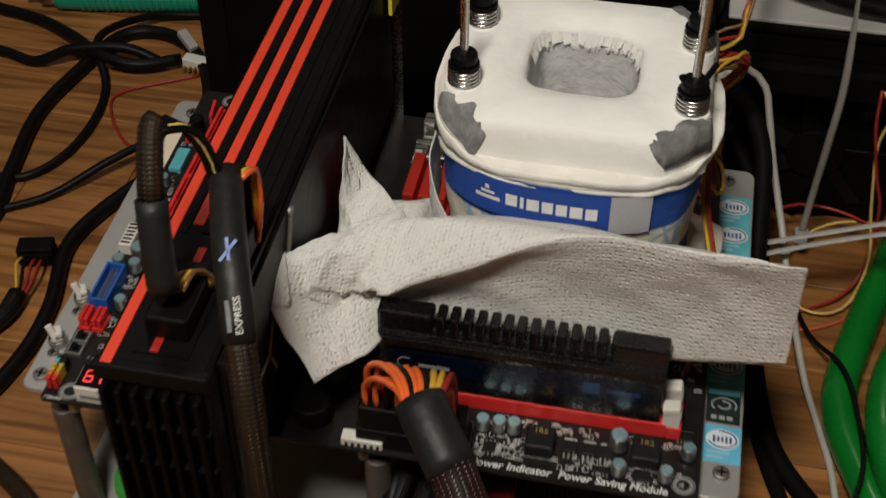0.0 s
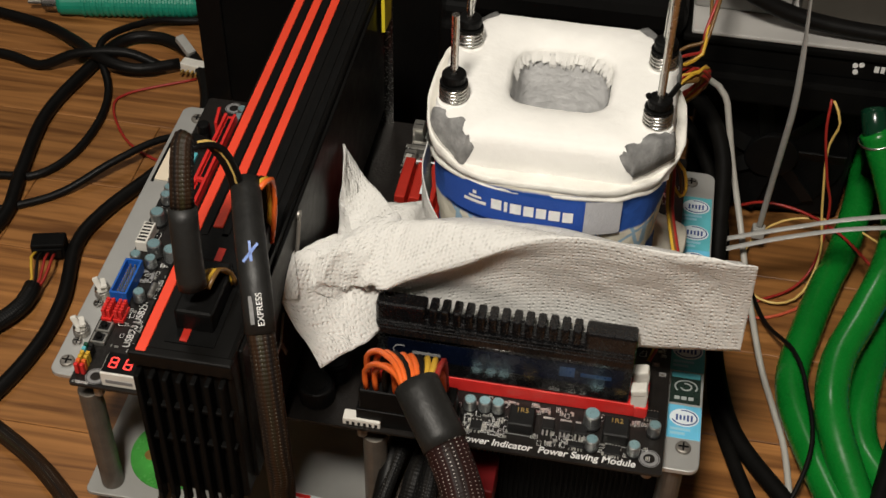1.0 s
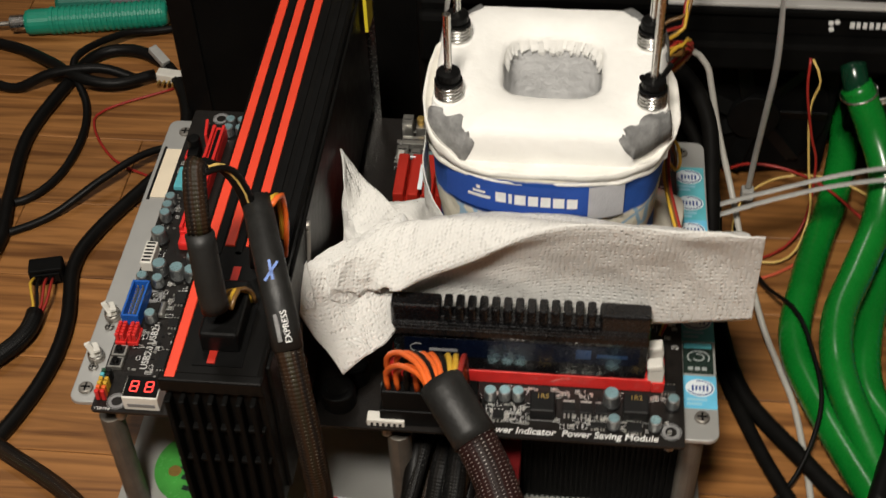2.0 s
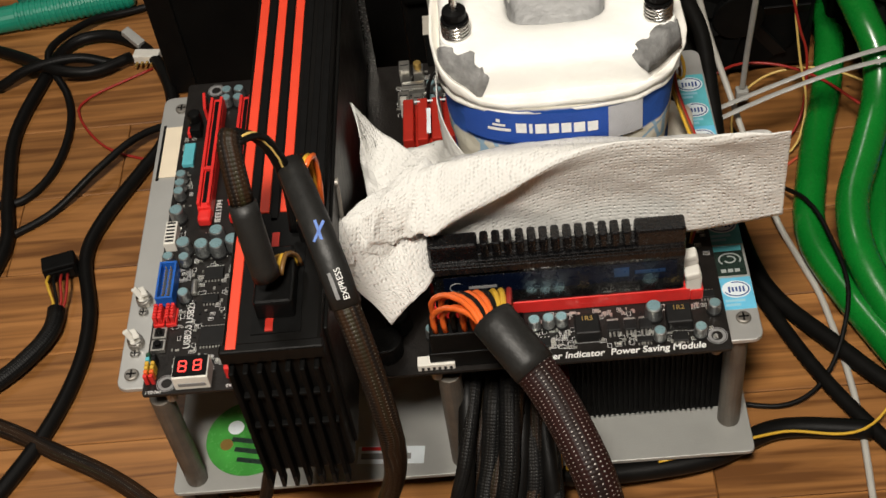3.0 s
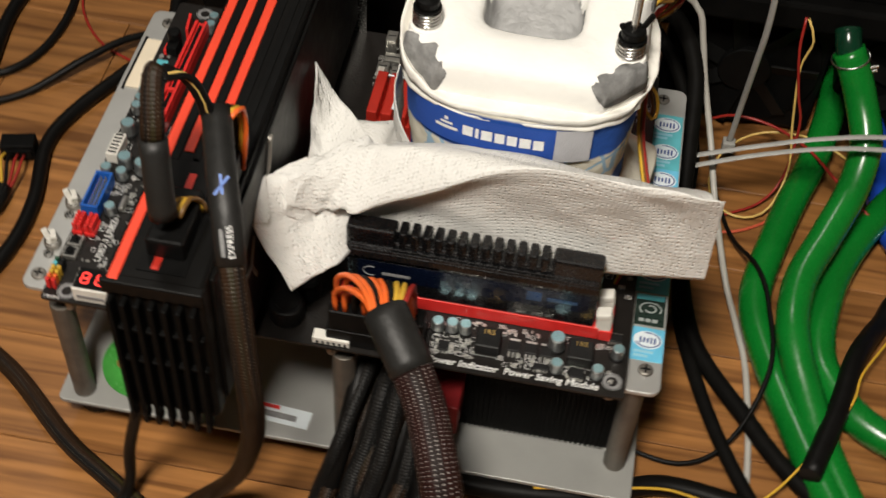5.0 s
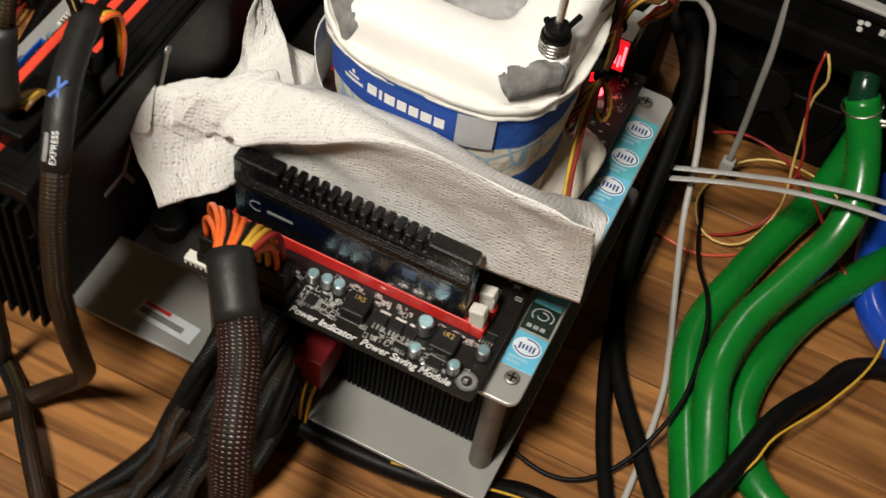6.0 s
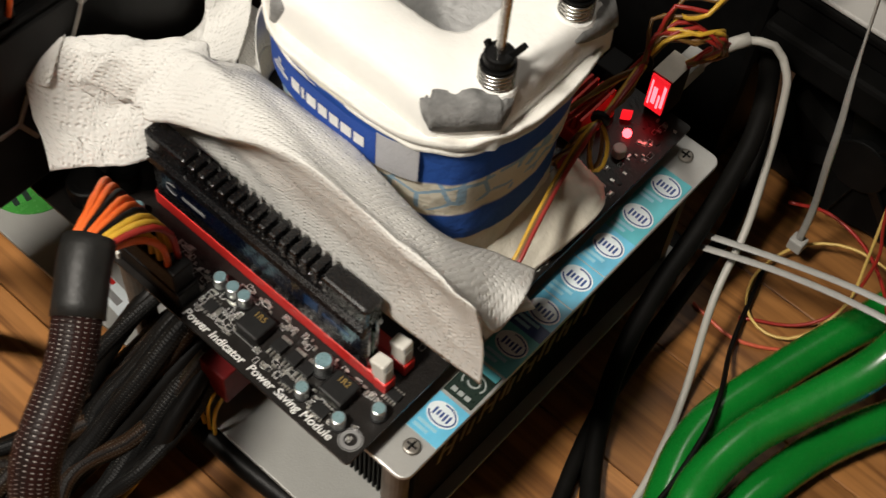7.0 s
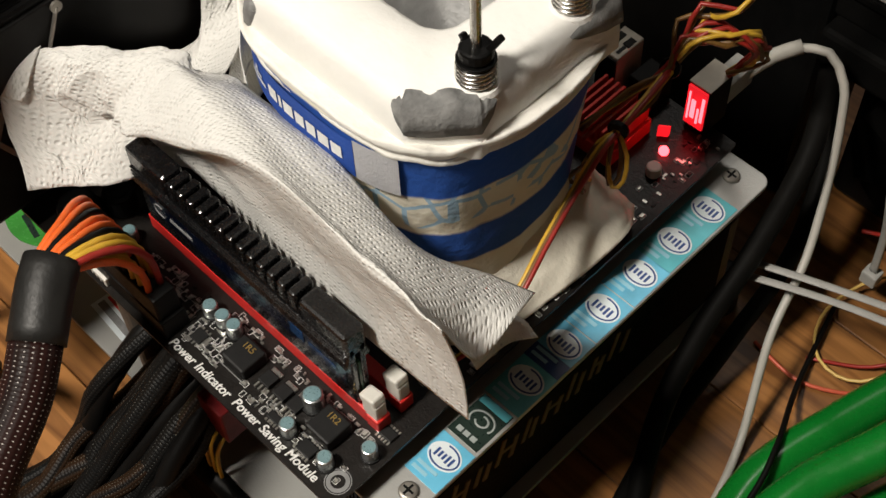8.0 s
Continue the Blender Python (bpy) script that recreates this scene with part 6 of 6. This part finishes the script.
# teal ribbed grip
tg = thing("teal_grip", (-0.18, 0.5, 0), "teal ribbed plastic tool grip lying on the floor", "tool")
gm = pose(-0.178, 0.5045, 0.0125, 0, 90, 10)
part("grip_core", turned(cyl(0, 0, -0.060, 0.064, 0.0112, 22, 0.004), gm), TEAL, tg)
for k in range(19):
    part("rib", turned(cyl(0, 0, -0.0018, 0.0018, 0.0122, 20, 0.0009), gm @ Matrix.Translation((0, 0, -0.036 + k * 0.0052))), TEAL, tg)
part("collar", turned(cyl(0, 0, -0.073, -0.060, 0.0070, 18, 0.001), gm), STEEL, tg)
part("tip", turned(cyl(0, 0, -0.086, -0.073, 0.0022, 12, 0.0006), gm), DULL, tg)
tg2 = thing("teal_grip", (-0.17, 0.53, 0), "dark teal tool grip lying behind another", "tool")
gm = pose(-0.165, 0.533, 0.0105, 0, 90, 7)
part("grip_core", turned(cyl(0, 0, -0.055, 0.080, 0.0100, 20, 0.004), gm), mat("dark_teal", (0.008, 0.13, 0.09), 0.4, 0, 0.15, 60), tg2)
part("grey_sleeve", turned(cyl(0, 0, -0.005, 0.024, 0.0110, 20, 0.001), gm), mat("grey_sleeve", (0.08, 0.08, 0.085), 0.5, 0, 0.1, 60), tg2)

# ---- dark boxes behind ----
bx = thing("dark_case", (0.0, 0.5, 0), "matt black metal case standing behind the bench", "computer case")
part("case_shell", box(-0.067, 0.130, 0.393, 0.75, 0, 0.175, 0.003), CASEBLACK, bx)
part("case_rim", box(-0.068, -0.048, 0.3905, 0.394, 0.002, 0.174, 0.001), BLACK, bx)
rad = thing("radiator_box", (0.5, 0.4, 0), "black liquid-cooling radiator box with fans underneath", "radiator")
part("housing", box(0.298, 0.80, 0.326, 0.62, 0.150, 0.172, 0.003), CASEBLACK, rad, "satin black housing")
part("top_lip", box(0.295, 0.80, 0.323, 0.345, 0.168, 0.1735, 0.0015), SUPPLY, rad)
part("pale_top", box(0.300, 0.80, 0.325, 0.62, 0.1735, 0.1765, 0.001), mat("pale_panel", (0.42, 0.41, 0.39), 0.5, 0, 0.1, 20), rad, "grey top panel")
part("back_panel", box(0.298, 0.80, 0.46, 0.62, 0.0, 0.150, 0.002), BLACK, rad)
part("lower_strip", box(0.300, 0.80, 0.314, 0.332, 0.130, 0.1515, 0.003), SUPPLY, rad, "satin black lower strip")
for k in range(2):
    cx = 0.372 + 0.125 * k
    f = part("fan", box(cx - 0.058, cx + 0.058, 0.352, 0.378, 0.006, 0.122, 0.004), BLACK, rad, "black square fan")
    part("fan_ring", turned(cyl(0, 0, -0.002, 0.002, 0.054, 40, 0.001), pose(cx, 0.350, 0.064, 90, 0, 0)), SUPPLY, f)
    part("fan_hub", turned(cyl(0, 0, -0.003, 0.003, 0.019, 28, 0.001), pose(cx, 0.346, 0.064, 90, 0, 0)), BLACK, f)
    for j in range(7):
        part("fan_blade", turned(box(0.018, 0.052, -0.001, 0.001, -0.008, 0.008, 0.0005), Matrix.Translation((cx, 0.3475, 0.064)) @ pose(0, 0, 0, 0, 360 * j / 7, 0) @ pose(0, 0, 0, 25, 0, 0)), BLACK, f)
for k, wdt in enumerate((0.003, 0.0025, 0.0025, 0.0025, 0.0025, 0.0025, 0.0025)):
    part("maker_bar", box(0.4205 + k * 0.0042, 0.4205 + k * 0.0042 + wdt, 0.3252, 0.3262, 0.1595, 0.1640), INK, rad)
for dx, dz in ((0, 0), (0.004, 0.001), (0.001, -0.005)):
    part("maker_dot", turned(cyl(0, 0, -0.0004, 0.0004, 0.0018, 14), pose(0.408 + dx, 0.3256, 0.163 + dz, 90, 0, 0)), INK, rad)
bar = thing("fan_rail", (0.2, 0.3, 0), "black ribbed fan rail behind the cooling pot", "fan rail")
part("rail_body", box(0.130, 0.296, 0.330, 0.390, 0.0, 0.170, 0.005), BLACK, bar)
part("rail_top", box(0.150, 0.296, 0.318, 0.360, 0.170, 0.196, 0.008), CASEBLACK, bar)
part("rail_step", box(0.132, 0.165, 0.322, 0.375, 0.120, 0.160, 0.004), CASEBLACK, bar)

for nm, lab, b, c in (("storage_box", "pale grey storage box behind the radiator", (0.300, 0.363, 0.352, 0.60, 0.1766, 0.265), (0.24, 0.235, 0.22)), ("storage_box", "dull brown-grey box behind the radiator", (0.369, 0.70, 0.352, 0.62, 0.1766, 0.280), (0.055, 0.049, 0.040))):
    bb = thing(nm, (b[0], b[2], b[4]), lab, "box")
    part("box_body", box(*b, 0.002), mat("box_card", c, 0.6, 0, 0.1, 20), bb)
    part("lid_edge", box(b[0] - 0.001, b[1] + 0.001, b[2] - 0.001, b[2] + 0.006, b[5] - 0.012, b[5] + 0.001, 0.001), mat("box_lid", tuple(v * 0.8 for v in c), 0.6, 0, 0.1, 20), bb)
cable("power_cable", "thick black cable lying over the radiator box", [(0.270, 0.345, 0.250), (0.300, 0.338, 0.228), (0.326, 0.334, 0.208), (0.366, 0.334, 0.190), (0.430, 0.334, 0.183), (0.55, 0.334, 0.183)], 0.0058, RUBBER)

# cable ties
for pts, lab in (([(0.370, 0.304, 0.028), (0.370, 0.298, 0.069), (0.369, 0.283, 0.122), (0.368, 0.272, 0.165), (0.364, 0.264, 0.215), (0.356, 0.262, 0.300)], "long clear nylon cable tie standing up by the radiator"),
                 ([(0.334, 0.238, 0.073), (0.379, 0.247, 0.084), (0.422, 0.250, 0.098), (0.470, 0.254, 0.105), (0.58, 0.262, 0.110)], "long clear nylon cable tie lying over the hoses"),
                 ([(0.336, 0.232, 0.070), (0.380, 0.241, 0.082), (0.424, 0.243, 0.096), (0.472, 0.245, 0.102), (0.58, 0.248, 0.107)], "long clear nylon cable tie across the green hoses"),
                 ([(0.152, 0.322, 0.10), (0.152, 0.317, 0.150), (0.154, 0.317, 0.175), (0.160, 0.330, 0.1985), (0.165, 0.37, 0.199)], "clear nylon cable tie wrapped round the fan rail")):
    cable("cable_tie", lab, pts, 0.0022, NYLON, 8, "cable tie", "cable ties", 0.35)
th = part("tie_head", box(0.3655, 0.3745, 0.300, 0.308, 0.022, 0.031, 0.001), NYLON)
th.parent = bpy.data.objects["cable_tie"]

# wire bundle at the board's corner
wb = thing("fan_wire_bundle", (0.27, 0.22, B), "bundle of thin yellow, red and brown fan wires", "wire bundle")
rng = random.Random(11)
BROWN = bpy.data.materials["brown_wire"]


def strand(points, spread, radius, material):
    """One wire of a bundle: the bundle's line, each point a little off it."""
    part("wire", sweep([tuple(c + rng.uniform(-d, d) for c in q) for q, d in zip(points, spread)], radius, 6), material, wb)


for k in range(4):
    strand([(0.2700, 0.1780, B + 0.040), (0.2830, 0.1950, B + 0.0600), (0.2880, 0.2120, B + 0.0650), (0.2850, 0.2230, B + 0.0800), (0.2930, 0.2300, B + 0.0900), (0.3050, 0.2330, B + 0.0930), (0.3055, 0.2420, B + 0.1030), (0.3080, 0.2640, B + 0.1180), (0.3140, 0.3100, B + 0.1250)],
           (0.003, 0.0022, 0.0016, 0.005, 0.005, 0.004, 0.003, 0.003, 0.004), 0.0011, (BROWN, YELLOW, REDWIRE, BROWN, BROWN)[k % 5])
for k in range(10):
    strand([(0.2880, 0.2120, B + 0.0650), (0.2900, 0.2210, B + 0.0760), (0.2990, 0.2280, B + 0.0800), (0.3090, 0.2400, B + 0.0740), (0.3080, 0.2520, B + 0.0560), (0.2980, 0.2560, B + 0.0430), (0.2930, 0.2520, B + 0.034)],
           (0.0015, 0.003, 0.004, 0.004, 0.004, 0.003, 0.002), 0.0011, (REDWIRE, BROWN, REDWIRE, BROWN, YELLOW)[k % 5])
for k in range(7):
    strand([(0.2880, 0.2120, B + 0.0650), (0.2910, 0.1930, B + 0.0655), (0.2935, 0.1730, B + 0.0640), (0.2900, 0.1640, B + 0.0560), (0.2850, 0.1620, B + 0.0350), (0.2820, 0.1750, B + 0.014)],
           (0.0015, 0.0030, 0.0014, 0.003, 0.004, 0.003), 0.0011, (BROWN, REDWIRE, YELLOW, BROWN, YELLOW, REDWIRE, BROWN)[k])
for x, y, z, a in ((0.2880, 0.2120, B + 0.0650, 60), (0.2935, 0.1730, B + 0.0640, 95)):
    part("tie", turned(cyl(0, 0, -0.0013, 0.0013, 0.0046, 14, 0.0004), pose(x, y, z, a, 0, 15)), BLACK, wb)
for k in range(2):
    part("wire", sweep([(0.2935, 0.1730, B + 0.0635), (0.2985 + 0.003 * k, 0.1700, B + 0.0560), (0.3015 + 0.0025 * k, 0.1660, B + 0.0460), (0.2995 + 0.002 * k, 0.1625, B + 0.0430), (0.2955, 0.1660, B + 0.0500), (0.2925, 0.1720, B + 0.0630)], 0.0010, 8), (BROWN, YELLOW)[k], wb)
for k, mt in enumerate((YELLOW, BROWN, REDWIRE)):
    part("wire", sweep([(0.2935, 0.1735, B + 0.0640), (0.2930 + 0.0012 * k, 0.1620, B + 0.0620), (0.2945 + 0.0012 * k, 0.1440, B + 0.0500), (0.2995 + 0.0012 * k, 0.1220, B + 0.0420), (0.3045 + 0.0012 * k, 0.1020, B + 0.0340), (0.3020 + 0.001 * k, 0.0880, B + 0.0180), (0.2950, 0.0700, B + 0.003)], 0.0011, 8), mt, wb)
pl = thing("network_plug", (0.29, 0.262, B), "clear plastic network plug with white cable", "plug")
part("plug_body", box(0.2820, 0.2930, 0.2560, 0.275, B + 0.009, B + 0.022, 0.001), NYLON, pl)
part("boot", sweep([(0.290, 0.272, B + 0.016), (0.294, 0.286, B + 0.019), (0.302, 0.297, B + 0.023)], 0.0036, 12), GREYWIRE, pl)

# ---- floor planks ----
rng = random.Random(7)
W, GAP = 0.0755, 0.0006
shared = {}
y = -0.62
while y < 1.05:
    x = -0.95 - rng.uniform(0, 0.5)
    while x < 1.30:
        ln = rng.choice((0.46, 0.62, 0.78))
        if ln not in shared:
            shared[ln] = mesh_of(box(0, ln - GAP, 0, W - GAP, -0.004, 0, 0.0006, 1), "plank")
            shared[ln].materials.append(WOOD)
        ob = new("plank", shared[ln])
        ob.location = (x, y, 0)
        ob.parent = floor
        x += ln
    y += W
